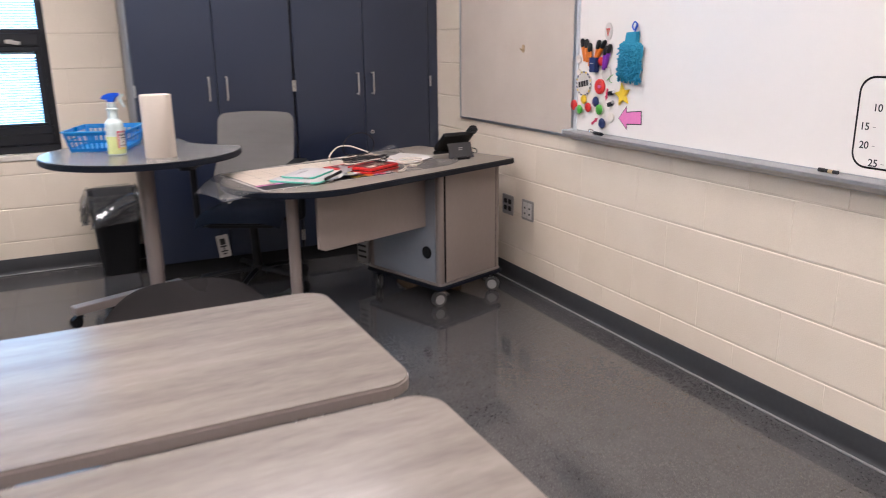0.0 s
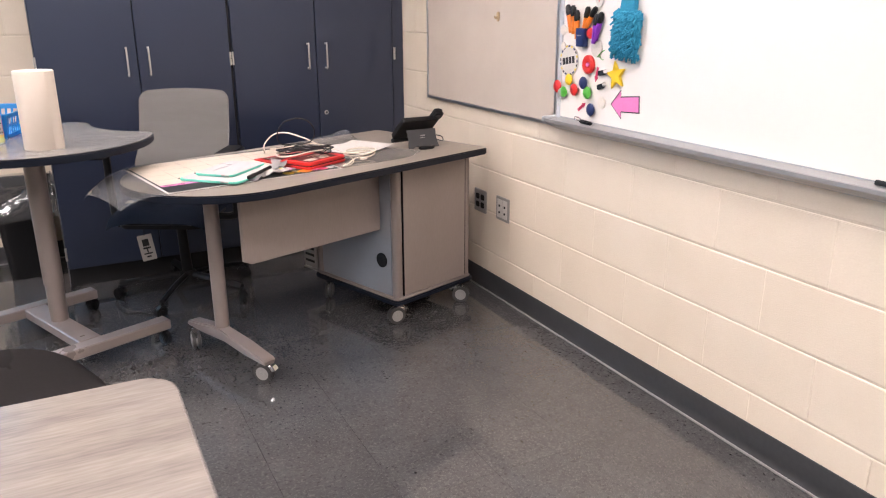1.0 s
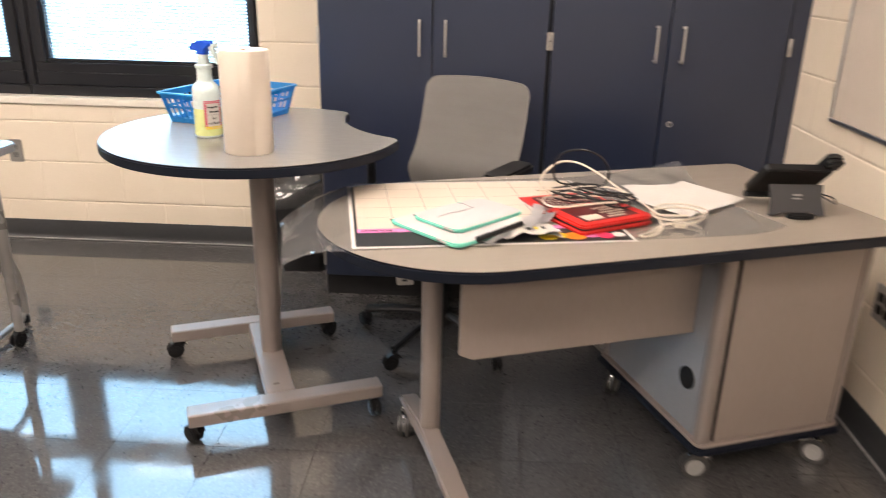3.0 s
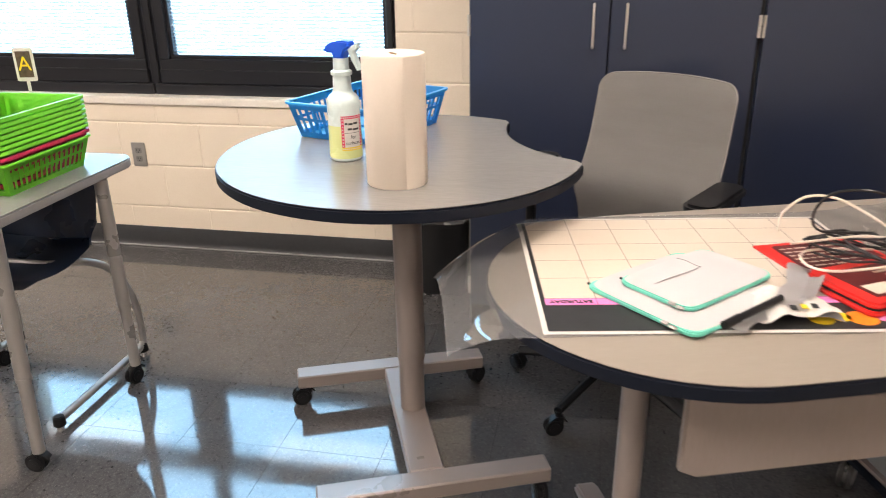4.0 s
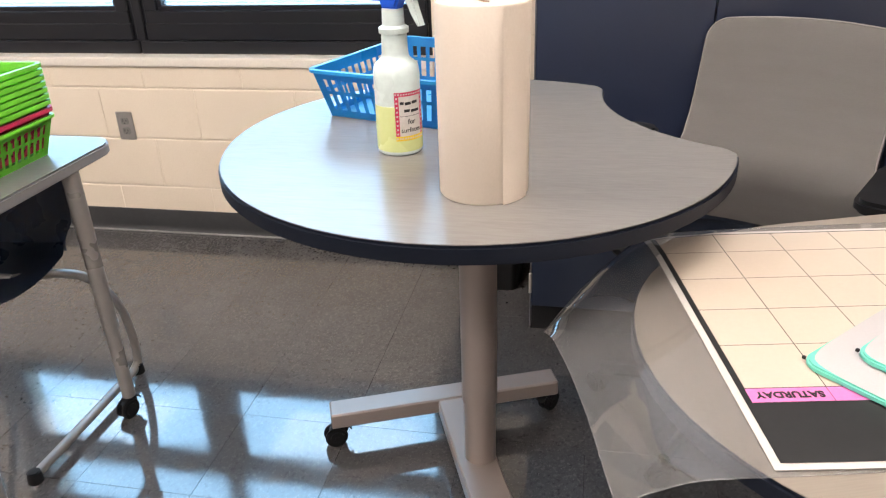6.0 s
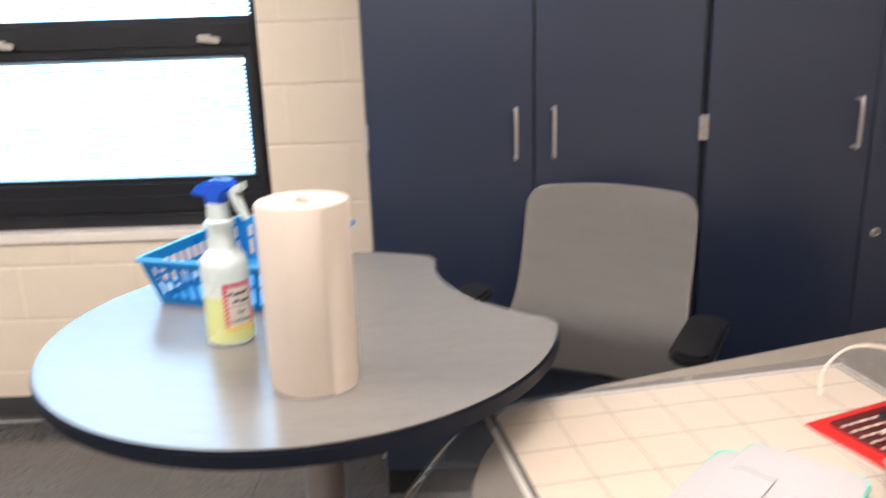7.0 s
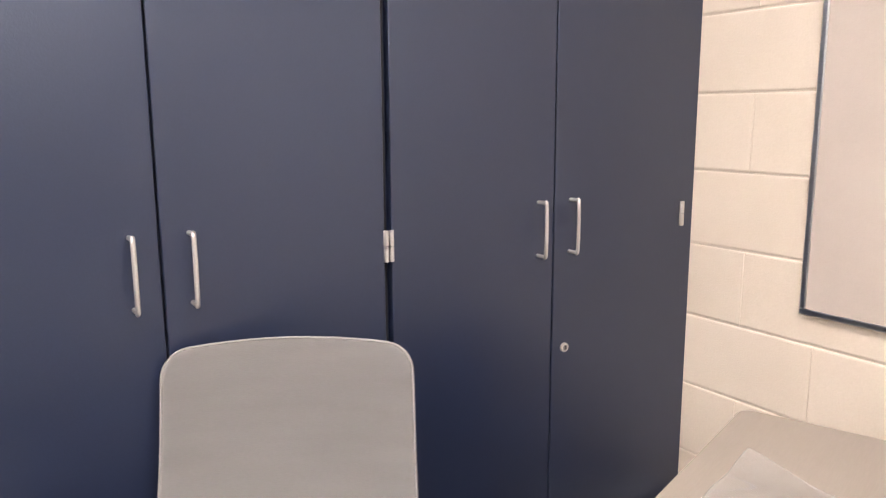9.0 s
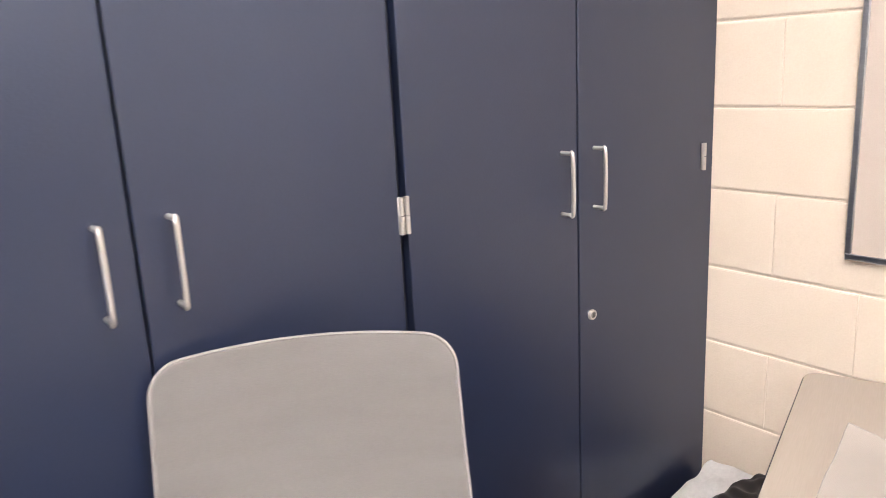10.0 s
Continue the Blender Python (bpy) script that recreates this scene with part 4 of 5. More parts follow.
box(-0.003, -0.0018, -0.026, 0.003, -0.0009, -0.006, bm=bm)
box(-0.020, -0.0018, -0.034, 0.020, -0.0009, -0.027, bm=bm)
box(-0.010, -0.0018, -0.050, 0.010, -0.0009, -0.042, bm=bm)
bm.transform(TAG)
part("chair_symbol", bm, M_INK, tag)
part("tag_string", tube([TAG @ Vector((0, 0, 0.06)), (-0.16, -0.01, 0.398)], 0.0015, 5), M_BLACK, tag)

# ---- waste bin ----
wbn = thing("waste_bin", "black plastic waste bin with a clear liner", "waste bin", pose(2.022, 6.095, 0, 0, 0, 0))
own = bmesh.new()
rings = []
for z, gx, gy, r in ((0.0, 0.100, 0.11, 0.03), (0.005, 0.103, 0.113, 0.03), (0.485, 0.138, 0.152, 0.035), (0.493, 0.145, 0.159, 0.036), (0.500, 0.143, 0.157, 0.035), (0.490, 0.134, 0.148, 0.033), (0.02, 0.098, 0.108, 0.028)):
    rings.append([own.verts.new((x, y, z)) for x, y in rounded(-gx, -gy, gx, gy, r, 4)])
for a, b in zip(rings, rings[1:]):
    n = len(a)
    for k in range(n):
        own.faces.new((a[k], a[(k + 1) % n], b[(k + 1) % n], b[k]))
own.faces.new(rings[0])
own.faces.new(rings[-1])
part("bin_body", own, M_PLASTIC, wbn, smooth=True)


def liner(u, v):
    n = rounded(-1, -1, 1, 1, 0.3, 6)
    k = u * (len(n) - 1e-6)
    i = int(k)
    p, q = n[i % len(n)], n[(i + 1) % len(n)]
    x, y = p[0] + (q[0] - p[0]) * (k - i), p[1] + (q[1] - p[1]) * (k - i)
    w = 0.008 * math.sin(u * 2 * math.pi * 13 + 5 * v) + 0.006 * math.sin(u * 2 * math.pi * 31 + 9 * v) + 0.010 * noise.noise(Vector((u * 26, v * 4, 2.0)))
    out = 0.008 + 0.034 * math.sin(1.9 * v) + w * (0.4 + 1.6 * v)
    z = 0.507 + 0.006 * math.sin(u * 2 * math.pi * 7) - 0.165 * v + 0.016 * math.sin(u * 2 * math.pi * 5) * v
    s = 0.98 - 0.05 * v
    return (x * (0.142 * s + out), y * (0.157 * s + out), z)


part("liner", sheet(150, 14, liner), M_LINER, wbn, "clear plastic liner folded over the rim", True)
part("liner_inside", sheet(60, 4, lambda u, v: (lambda p: (p[0] * (0.93 - 0.1 * v), p[1] * (0.93 - 0.1 * v), 0.503 - 0.14 * v))(liner(u, 0))), M_LINER, wbn, smooth=True)


# ---- student desks and chairs ----
def student_desk(m, w, d, top, material, edge, label, ix=0.035, iy=0.167, round_r=0.06):
    """A small rounded desk on splayed tube legs with casters."""
    t = thing("student_desk", label, "desk", m, "student desks")
    part("tabletop", prism(rounded(-w / 2 + 0.002, -d / 2 + 0.002, w / 2 - 0.002, d / 2 - 0.002, round_r, 8), top - 0.0015, top, 0.0006), material, t)
    part("edge_band", prism(rounded(-w / 2, -d / 2, w / 2, d / 2, round_r, 8), top - 0.029, top - 0.0016, 0.004), edge, t, smooth=True)
    for sx in (-1, 1):
        part("leg_rail", box(sx * (w / 2 - 0.09) - 0.02, -d / 2 + 0.10, top - 0.055, sx * (w / 2 - 0.09) + 0.02, d / 2 - 0.10, top - 0.0295, 0.004), M_GREYMETAL, t)
        for sy in (-1, 1):
            a = Vector((sx * (w / 2 - ix + 0.013), sy * (d / 2 - iy - 0.006), top - 0.0295))
            b = Vector((sx * (w / 2 - ix), sy * (d / 2 - iy + 0.012), 0.062))
            mid = a.lerp(b, 0.65)
            leg = part("leg", cyl(a, mid, 0.0205, seg=18), M_GREYMETAL, t, smooth=True)
            part("leg_insert", cyl(mid - (b - a) * 0.02, b, 0.0175, seg=18), M_GREYMETAL, leg, smooth=True)
            part("collar", cyl(mid - (b - a) * 0.012, mid + (b - a) * 0.004, 0.0215, seg=18), M_GREYMETAL, leg, smooth=True)
            caster(t, b.x, b.y, 0.028, "black", 40 + 90 * sx + 35 * sy, 0.064)
    return t


student_desk(pose(1.961, 2.655, 0), 0.81, 0.60, 0.745, M_TOPOAK, M_TAUPE, "student desk with a weathered oak top and taupe edge", 0.06, 0.06)
student_desk(pose(1.965, 2.004, 0), 0.81, 0.60, 0.745, M_TOPOAK, M_TAUPE, "student desk with a weathered oak top, pushed against another", 0.06, 0.06)
student_desk(pose(0.885, 4.925, 0), 0.60, 0.785, 0.742, M_TOPGREY, M_GREYEDGE, "student desk with a grey top on splayed tube legs")


def student_chair(m, material, label, h=0.78):
    """A one-piece plastic shell on bent tube sled legs. It faces local -y."""
    t = thing("student_chair", label, "chair", m, "student chairs")

    def shell(u, v):
        s = 2 * u - 1
        if v < 0.5:
            k = v / 0.5
            y, z = -0.21 + 0.37 * k, 0.455 - 0.03 * math.sin(math.pi * min(1, k * 1.1)) - 0.02 * max(0, 0.18 - k) * 5
            half = 0.215
        else:
            k = (v - 0.5) / 0.5
            y, z = 0.16 + 0.075 * math.sin(k * 1.5), 0.445 + (h - 0.445) * k
            half = 0.215 + 0.012 * math.sin(math.pi * k) - 0.03 * k ** 3
        if v > 0.42 and v < 0.62:
            q = math.sin(math.pi * (v - 0.42) / 0.20)
            z += 0.012 * q * (1 if v < 0.5 else 0)
            half -= 0.03 * q
        z -= (0.05 * max(0.0, v - 0.86) / 0.14) * (abs(s) ** 4)
        z += 0.012 * s * s * (1 if v < 0.5 else 0)
        y -= 0.045 * s * s * max(0.0, min(1.0, (v - 0.45) / 0.2))
        return (s * half, y, z)

    part("shell", sheet(20, 48, shell, 0.006), material, t, smooth=True)
    for sx in (-1, 1):
        pts = smooth_path([(sx * 0.12, 0.02, 0.425), (sx * 0.20, 0.08, 0.415), (sx * 0.238, 0.15, 0.36), (sx * 0.25, 0.215, 0.24), (sx * 0.252, 0.235, 0.12), (sx * 0.252, 0.230, 0.045)], 6)
        pts += smooth_path([(sx * 0.252, 0.20, 0.032), (sx * 0.252, -0.10, 0.030), (sx * 0.252, -0.235, 0.030)], 3)
        leg = part("sled_leg", tube(pts, 0.0125, 12), M_GREYMETAL, t, smooth=True)
        for fy in (0.222, -0.235):
            bm = cyl((sx * 0.252, fy, 0.012), (sx * 0.252, fy, 0.045), 0.019, 0.016, 14, bevel=0.003)
            g = part("foot_cap", bm, M_RUBBER, leg, smooth=True)
            part("glide", cyl((sx * 0.252, fy, 0.0), (sx * 0.252, fy, 0.012), 0.011, seg=12), M_CHROME, leg, smooth=True)
    part("cross_tube", tube([(-0.12, 0.02, 0.425), (0.12, 0.02, 0.425)], 0.0125, 10), M_GREYMETAL, t, smooth=True)
    return t


student_chair(pose(0.818, 5.105, 0, 0, 0, 0), M_SHELL, "navy plastic shell chair pushed under a grey desk")
student_chair(pose(2.035, 2.93, 0, 0, 0, -6), M_SHELLDARK, "charcoal plastic shell chair pushed under an oak desk", 0.76)

# ---- stack of baskets on the grey desk ----
GX, GY, GZ, GD = 0.978, 5.022, 0.742, 0.36
basket("green_basket", pose(GX, GY, GZ), 0.265, GD, 0.092, M_GREEN, "bright green slotted basket at the bottom of a stack", (10, 15), 2, "stacked baskets")
for i in range(8):
    mt = M_MAGENTA if i == 0 else M_GREEN
    t = thing("red_basket" if i == 0 else "green_basket", "crimson basket nested in the stack" if i == 0 else "bright green basket nested in the stack", "basket", pose(GX, GY, GZ + 0.014 * (i + 1) + (0.006 if i else 0.004)), "stacked baskets")
    part("rim", rim(0.265, GD, 0.092, 0.010, 0.009), mt, t)
    for side in range(4):
        part("side_wall", basket_wall(side, 0.264, GD - 0.001, 0.089, 0.14, *((10, 15, 2) if i == 0 else (5, 7, 1))), mt, t)
    part("base", prism(rounded(-0.113, -0.154, 0.113, 0.154, 0.01, 3), 0.0, 0.0022), mt, t)
tg = thing("letter_card", "small upright white card with a yellow letter, behind the baskets", "sign", pose(0.893, 5.262, GZ, 0, 0, 14))
part("stem", box(-0.005, -0.001, 0.006, 0.005, 0.001, 0.245, 0.0005), M_WHITE, tg)
part("foot", box(-0.02, -0.018, 0.0, 0.02, 0.018, 0.006, 0.001), M_WHITE, tg)
own = prism(rounded(-0.030, 0.235, 0.030, 0.335, 0.006, 3), -0.001, 0.001)
own.transform(Matrix.Rotation(radians(90), 4, "X"))
part("card", own, M_WHITE, tg)
part("picture", box(-0.022, -0.0022, 0.247, 0.022, -0.0012, 0.325), mat("dark_brown_print", (0.10, 0.065, 0.045), (0.05, 0.03, 0.02), 0.5, s1=60), tg, "dark brown patterned panel")
words("letter", "A", 0.06, M_YELLOW, tg, Matrix.Translation((0, -0.003, 0.286)) @ Matrix.Rotation(radians(90), 4, "X"), "yellow letter")

# ---- open parcel behind the desk ----
pb = thing("parcel_box", "open parcel with white foam and a dark wrapped item", "box", pose(3.870, 5.530, 0, 0, 0, 0))
part("carton", merge(frame_bars(-0.165, -0.16, 0.165, 0.16, 0.006, 0.0, 0.232, 0.001), box(-0.164, 0.0, -0.159, 0.164, 0.006, 0.159), Matrix.Identity(4)), M_CARDBOARD, pb).matrix_basis = Matrix.Rotation(radians(90), 4, "X") @ Matrix.Scale(1, 4)


def crumple(cx, cy, cz, sx, sy, sz, seed, tilt=0.0):
    def f(u, v):
        x, y = (2 * u - 1), (2 * v - 1)
        n = noise.noise(Vector((x * 2.3 + seed, y * 2.1, seed)))
        return (cx + sx * x, cy + sy * y + 0.01 * n, cz + sz * (n * 0.7 + 0.35 * x * x) + tilt * x)
    return f


part("foam_wrap", sheet(24, 18, crumple(-0.02, 0.0, 0.252, 0.16, 0.15, 0.03, 3.3, 0.03), 0.004), M_FOAM, pb, "white foam sheet", True)
own = box(-0.10, -0.13, 0.275, 0.14, 0.02, 0.305, 0.006)
own.transform(Matrix.Rotation(radians(8), 4, "Y"))
part("wrapped_item", own, M_NAVY_EDGE, pb, "dark item in clear film")
part("grey_wrap", sheet(30, 22, crumple(0.03, -0.06, 0.318, 0.11, 0.075, 0.022, 7.7, -0.012), 0.0014), M_FRAME, pb, "crumpled dark grey wrapping film", True)
own = box(-0.06, -0.12, 0.3075, 0.06, -0.05, 0.3085)
own.transform(Matrix.Rotation(radians(8), 4, "Y"))
part("label", own, M_WHITE, pb, "white printed label")

# ---- on the teacher's desk ----
DT = 0.7505
CAL = pose(2.828, 4.652, DT + 0.0022, 0, 0, 10.6)
INV = DESK.inverted()


def droop(d):
    """How far a sheet sinks where it hangs past the desk edge by d."""
    return 0.18 * d + 0.45 * d * d


def past_edge(q):
    return max(0.0, math.hypot(q.x - CX, q.y) - R) if q.x < CX else max(0.0, abs(q.y) - R)


FILM = pose(2.390, 4.273, 0, 0, 0, 12.7)
FILM_L, FILM_W, LIP = 1.24, 0.572, 0.036


def drape(u, v):
    """The clear sheet: a cut-off corner with its lip rolled under, sagging past the desk's end, curling up at the far end."""
    far = max(0.0, min(1.0, (u - 0.62) / 0.25))
    y = (FILM_W + 0.018 * far * far * (3 - 2 * far)) * v
    left = max(0.0, 0.885 * (y - 0.364)) - (0.018 if y > 0.364 else 0.018 * (y / 0.364) ** 3)
    x = left + (FILM_L - left) * u ** 1.25
    p = FILM @ Vector((x, y, 0))
    d = past_edge(INV @ p)
    z = DT + 0.0008 - (2.6 - 0.9 * max(0.0, 1 - y / 0.14)) * max(0.0, 0.10 + 0.045 * max(0.0, 1 - y / 0.14) - x) ** 2
    lip = max(0.0, LIP - (x - left) * 0.75) * max(0.0, min(1.0, (y - 0.30) / 0.07))
    z -= 16.0 * lip * lip
    near = max(0.0, 1 - y / 0.20) * min(1.0, d / 0.05)
    z += 0.0011 * near * math.sin(95 * x - 30 * y + 6 * math.sin(20 * y)) * max(0.0, 1 - x / 0.16)
    z += 0.0025 * math.sin(9 * y + 22 * x) * min(1.0, d / 0.08)
    z += 0.045 * max(0.0, 0.15 - y) * max(0.0, min(1.0, (0.15 - x) / 0.10))
    z += 0.018 * max(0.0, (u - 0.92) / 0.08) ** 2 * max(0.0, 1 - 2.2 * v)
    curl = max(0.0, (u - 0.70) / 0.30) * max(0.0, (v - 0.70) / 0.30)
    z += 0.040 * curl ** 1.6 + 0.0030 * math.sin(52 * x + 34 * y) * min(1.0, 3 * curl)
    z += 0.0016 * (1 + math.sin(70 * u + 9 * v)) * max(0.0, (u - 0.84) / 0.16) * max(0.0, 1 - 1.5 * v)
    return (p.x, p.y, z)


vs = thing("vinyl_sheet", "large clear vinyl sheet drooping off the rounded desk end", "plastic sheet")
part("film", sheet(150, 76, drape), M_VINYL, vs, smooth=True)
border = [drape(i / 90, 0) for i in range(90)] + [drape(1, i / 50) for i in range(50)] + [drape(1 - i / 90, 1) for i in range(90)] + [drape(0, 1 - i / 50) for i in range(50)]
part("film_edge", tube(border, 0.0005, 6, True), M_FILMEDGE, vs, "pale cut edge", True)

cal = thing("wall_calendar", "large laminated calendar poster lying upside down on the desk", "calendar", CAL)
W2, H2 = 0.342, 0.278


def lay(x0, y0, x1, y1, z, h=0.0003):
    return box(x0, y0, z, x1, y1, z + h)


def bent(x0, y0, x1, y1, z, nx=2, ny=2, h=0.0003):
    """A flat piece of the poster that follows it down past the desk edge."""
    def f(u, v):
        x, y = x0 + (x1 - x0) * u, y0 + (y1 - y0) * v
        d = past_edge(INV @ (CAL @ Vector((x, y, 0))))
        return (x, y, z - droop(d) + 0.004 * math.sin(14 * x) * min(1.0, d / 0.04))
    return sheet(nx, ny, f, h)


part("poster", bent(-W2, -H2, W2, H2, 0.0, 34, 28, 0.0006), M_WHITE, cal, "white poster border")
part("black_ground", bent(-W2 + 0.009, -H2 + 0.009, W2 - 0.009, H2 - 0.009, 0.0009, 34, 28), M_INK, cal)
gx0, gx1, gy0, gy1 = -W2 + 0.016, W2 - 0.016, -0.146, H2 - 0.012
cw = (gx1 - gx0) / 7
weeks = [gy0, -0.057, 0.030, 0.117, 0.203, gy1]
for i in range(7):
    for j in range(5):
        x = gx0 + i * cw
        part("day_cell", bent(x + 0.0006, weeks[j] + 0.0006, x + cw - 0.0006, weeks[j + 1] - 0.0006, 0.0015, 5, 4), M_CELL, cal)
for i in range(7):
    part("day_label", lay(gx0 + i * cw, gy0 - 0.026, gx0 + (i + 1) * cw - 0.001, gy0 - 0.001, 0.0013), M_PINK, cal, "pink day strip")
words("day_name", "SATURDAY", 0.0152, M_INK, cal, pose(gx0 + cw / 2, gy0 - 0.0135, 0.0022, 0, 0, 180), "", 0.03)
for x, y, r, mt in ((0.13, -0.232, 0.022, M_YELLOW), (0.165, -0.225, 0.018, M_YELLOW), (0.20, -0.232, 0.026, M_ORANGE), (0.24, -0.225, 0.02, M_PINK), (0.275, -0.232, 0.022, M_MAGENTA), (0.31, -0.228, 0.016, M_WHITE)):
    part("title_shape", merge(None, cyl((x, y, 0.0013), (x, y, 0.0017), r, seg=20)), mt, cal)


def pouch(m, w, d, h, label, flap=False):
    """A flat zipped pouch: two canvas faces with a mint zip band round the edge."""
    t = thing("zip_pouch", label, "pouch", m, "zip pouches")
    part("band", prism(rounded(-w / 2, -d / 2, w / 2, d / 2, 0.024, 6), 0.0, h * 0.86, h * 0.22), M_MINT, t, "mint zip band", True)

    def puff(u, v, lift=0.0):
        x, y = 2 * u - 1, 2 * v - 1
        k = (1 - x ** 6) * (1 - y ** 6)
        e, r = 0.985, 1 - 0.085 * (abs(x) * abs(y)) ** 5
        return (x * w / 2 * e * r, y * d / 2 * e * r, h * 0.88 + h * 0.35 * k + 0.0012 * math.sin(9 * x + 5 * y) * k + lift)

    part("front_panel", sheet(20, 20, puff), M_CANVAS, t, "white canvas face", True)
    if flap:
        part("pocket_flap", sheet(8, 12, lambda u, v: puff(0.07 + 0.34 * u, 0.10 + 0.52 * v, 0.0012), 0.0010), M_CANVAS, t, smooth=True)
        seam = [puff(0.41, 0.10 + 0.52 * k / 12, 0.0024) for k in range(13)] + [puff(0.41 - 0.34 * k / 8, 0.62, 0.0024) for k in range(1, 9)]
        part("flap_seam", tube(seam, 0.0005, 5), M_PIPING, t, "fine stitched seam")
    part("pull_tab", box(-w / 2 - 0.002, -d / 2 + 0.010, h * 0.4, -w / 2 + 0.002, -d / 2 + 0.014, h * 0.8, 0.0006), M_BLACK, t, "small black tab")
    bm = box(w * 0.22, -d / 2 - 0.004, h * 0.35, w * 0.22 + 0.016, -d / 2 + 0.004, h * 0.95, 0.002)
    box(w * 0.22 + 0.018, -d / 2 - 0.006, h * 0.40, w * 0.22 + 0.034, -d / 2 + 0.002, h * 0.85, 0.002, bm)
    part("zip_pull", bm, M_GREYMETAL, t, "metal zip pull")
    return t


pouch(pose(2.787, 4.515, DT + 0.0044, 0, 0, -44), 0.250, 0.270, 0.010, "large white canvas pouch with a mint zip, lying flat")
pouch(pose(2.806, 4.545, DT + 0.0172, 0, 0, -43), 0.162, 0.250, 0.010, "small white canvas pouch with a mint zip, on a larger one", True)

# lanyard strap and pen
ls = thing("lanyard", "crumpled white fabric lanyard strap on the calendar", "lanyard")
pts = smooth_path([(2.85, 4.375, DT + 0.008), (2.90, 4.43, DT + 0.014), (2.96, 4.475, DT + 0.022), (3.00, 4.54, DT + 0.027), (3.02, 4.60, DT + 0.024), (2.99, 4.60, DT + 0.032), (2.975, 4.53, DT + 0.034), (2.945, 4.46, DT + 0.026), (2.98, 4.44, DT + 0.014), (3.03, 4.455, DT + 0.010)], 8)
own = bmesh.new()
rows = []
for i, p in enumerate(pts):
    d = (pts[min(i + 1, len(pts) - 1)] - pts[max(i - 1, 0)]).normalized()
    sd = d.cross(Vector((0, 0, 1))).normalized() * 0.017 + Vector((0, 0, 0.006 * math.sin(i * 0.5)))
    rows.append([own.verts.new(p - sd), own.verts.new(p + sd)])
for a, b in zip(rows, rows[1:]):
    own.faces.new((a[0], a[1], b[1], b[0]))
bmesh.ops.solidify(own, geom=own.faces[:], thickness=0.0015)
part("strap", own, M_CANVAS, ls, smooth=True)
own = sheet(14, 10, lambda u, v: (2.90 + 0.13 * u - 0.03 * v, 4.395 + 0.05 * u + 0.10 * v, DT + 0.012 + 0.012 * noise.noise(Vector((u * 4, v * 4, 1.5))) + 0.012 * math.sin(3 * u)), 0.001)
part("name_sleeve", own, M_WHITE, ls, "white paper sleeve", True)
for i in range(3):
    part("print_bar", box(2.945 + i * 0.018, 4.428 + i * 0.006, DT + 0.026, 2.955 + i * 0.018, 4.445 + i * 0.006, DT + 0.0265), M_INK if i != 1 else M_YELLOW, ls)
pen = thing("marker_pen", "black marker pen lying on the pouches", "pen")
part("barrel", cyl((2.852, 4.384, DT + 0.0225), (2.935, 4.462, DT + 0.031), 0.0065, seg=14, bevel=0.001), M_PLASTIC, pen, smooth=True)
part("cap", cyl((2.828, 4.361, DT + 0.0198), (2.858, 4.390, DT + 0.0231), 0.0078, seg=14, bevel=0.002), M_PLASTIC, pen, smooth=True)

# red cases
rc = thing("tablet_case", "red zipped tablet case under coiled cables", "case", pose(3.140, 4.586, DT + 0.0035, 0, 0, 31))
part("lower_shell", prism(rounded(-0.117, -0.082, 0.117, 0.082, 0.02, 5), 0.0, 0.012, 0.004), M_RED, rc, smooth=True)
part("upper_shell", prism(rounded(-0.115, -0.080, 0.115, 0.080, 0.02, 5), 0.0135, 0.025, 0.004), M_RED, rc, smooth=True)
part("zip_line", prism(rounded(-0.114, -0.079, 0.114, 0.079, 0.019, 5), 0.0115, 0.014), M_BLACK, rc)
part("print_panel", box(-0.085, -0.056, 0.0251, 0.085, 0.056, 0.0256), M_MAROON, rc, "dark printed picture panel")
part("print_label", box(-0.075, -0.048, 0.0258, -0.02, -0.012, 0.0262), M_CELL, rc, "pale label patch")
for k in range(5):
    part("print_bar", box(-0.005 + 0.012 * (k % 2), -0.046 + 0.017 * k, 0.0258, 0.050 + 0.010 * (k % 3), -0.039 + 0.017 * k, 0.0262), M_CELL, rc)
rb = thing("booklet", "red booklet with a maroon panel and white print, half under cables", "booklet", pose(3.078, 4.738, DT + 0.0035, 0, 0, 22))
part("cover", box(-0.115, -0.075, 0.0, 0.115, 0.075, 0.004, 0.001), M_RED, rb)
part("panel", prism(rounded(-0.085, -0.06, 0.105, 0.062, 0.012, 4), 0.0041, 0.0044), M_MAROON, rb, "dark maroon panel")
rng = random.Random(8)
for k in range(6):
    x = -0.075
    y = -0.048 + 0.0175 * k
    while x < 0.06:
        w = rng.uniform(0.010, 0.026)
        part("print_bar", box(x, y, 0.0045, x + w, y + 0.0050, 0.0048), M_CELL, rb)
        x += w + 0.005

# cables
cb = thing("black_cable", "coiled thin black cable with a standing loop", "cable")
rng = random.Random(5)
pts = []
for i in range(64):
    a = i * 0.42
    rr = 0.100 + 0.022 * rng.uniform(-1, 1)
    x, y = rr * math.cos(a + 0.3), rr * 0.58 * math.sin(a)
    pts.append((3.132 + x * 0.94 + y * 0.34, 4.660 - x * 0.34 + y * 0.94, DT + 0.038 + 0.005 * (i / 13) + 0.006 * math.sin(i * 1.3)))
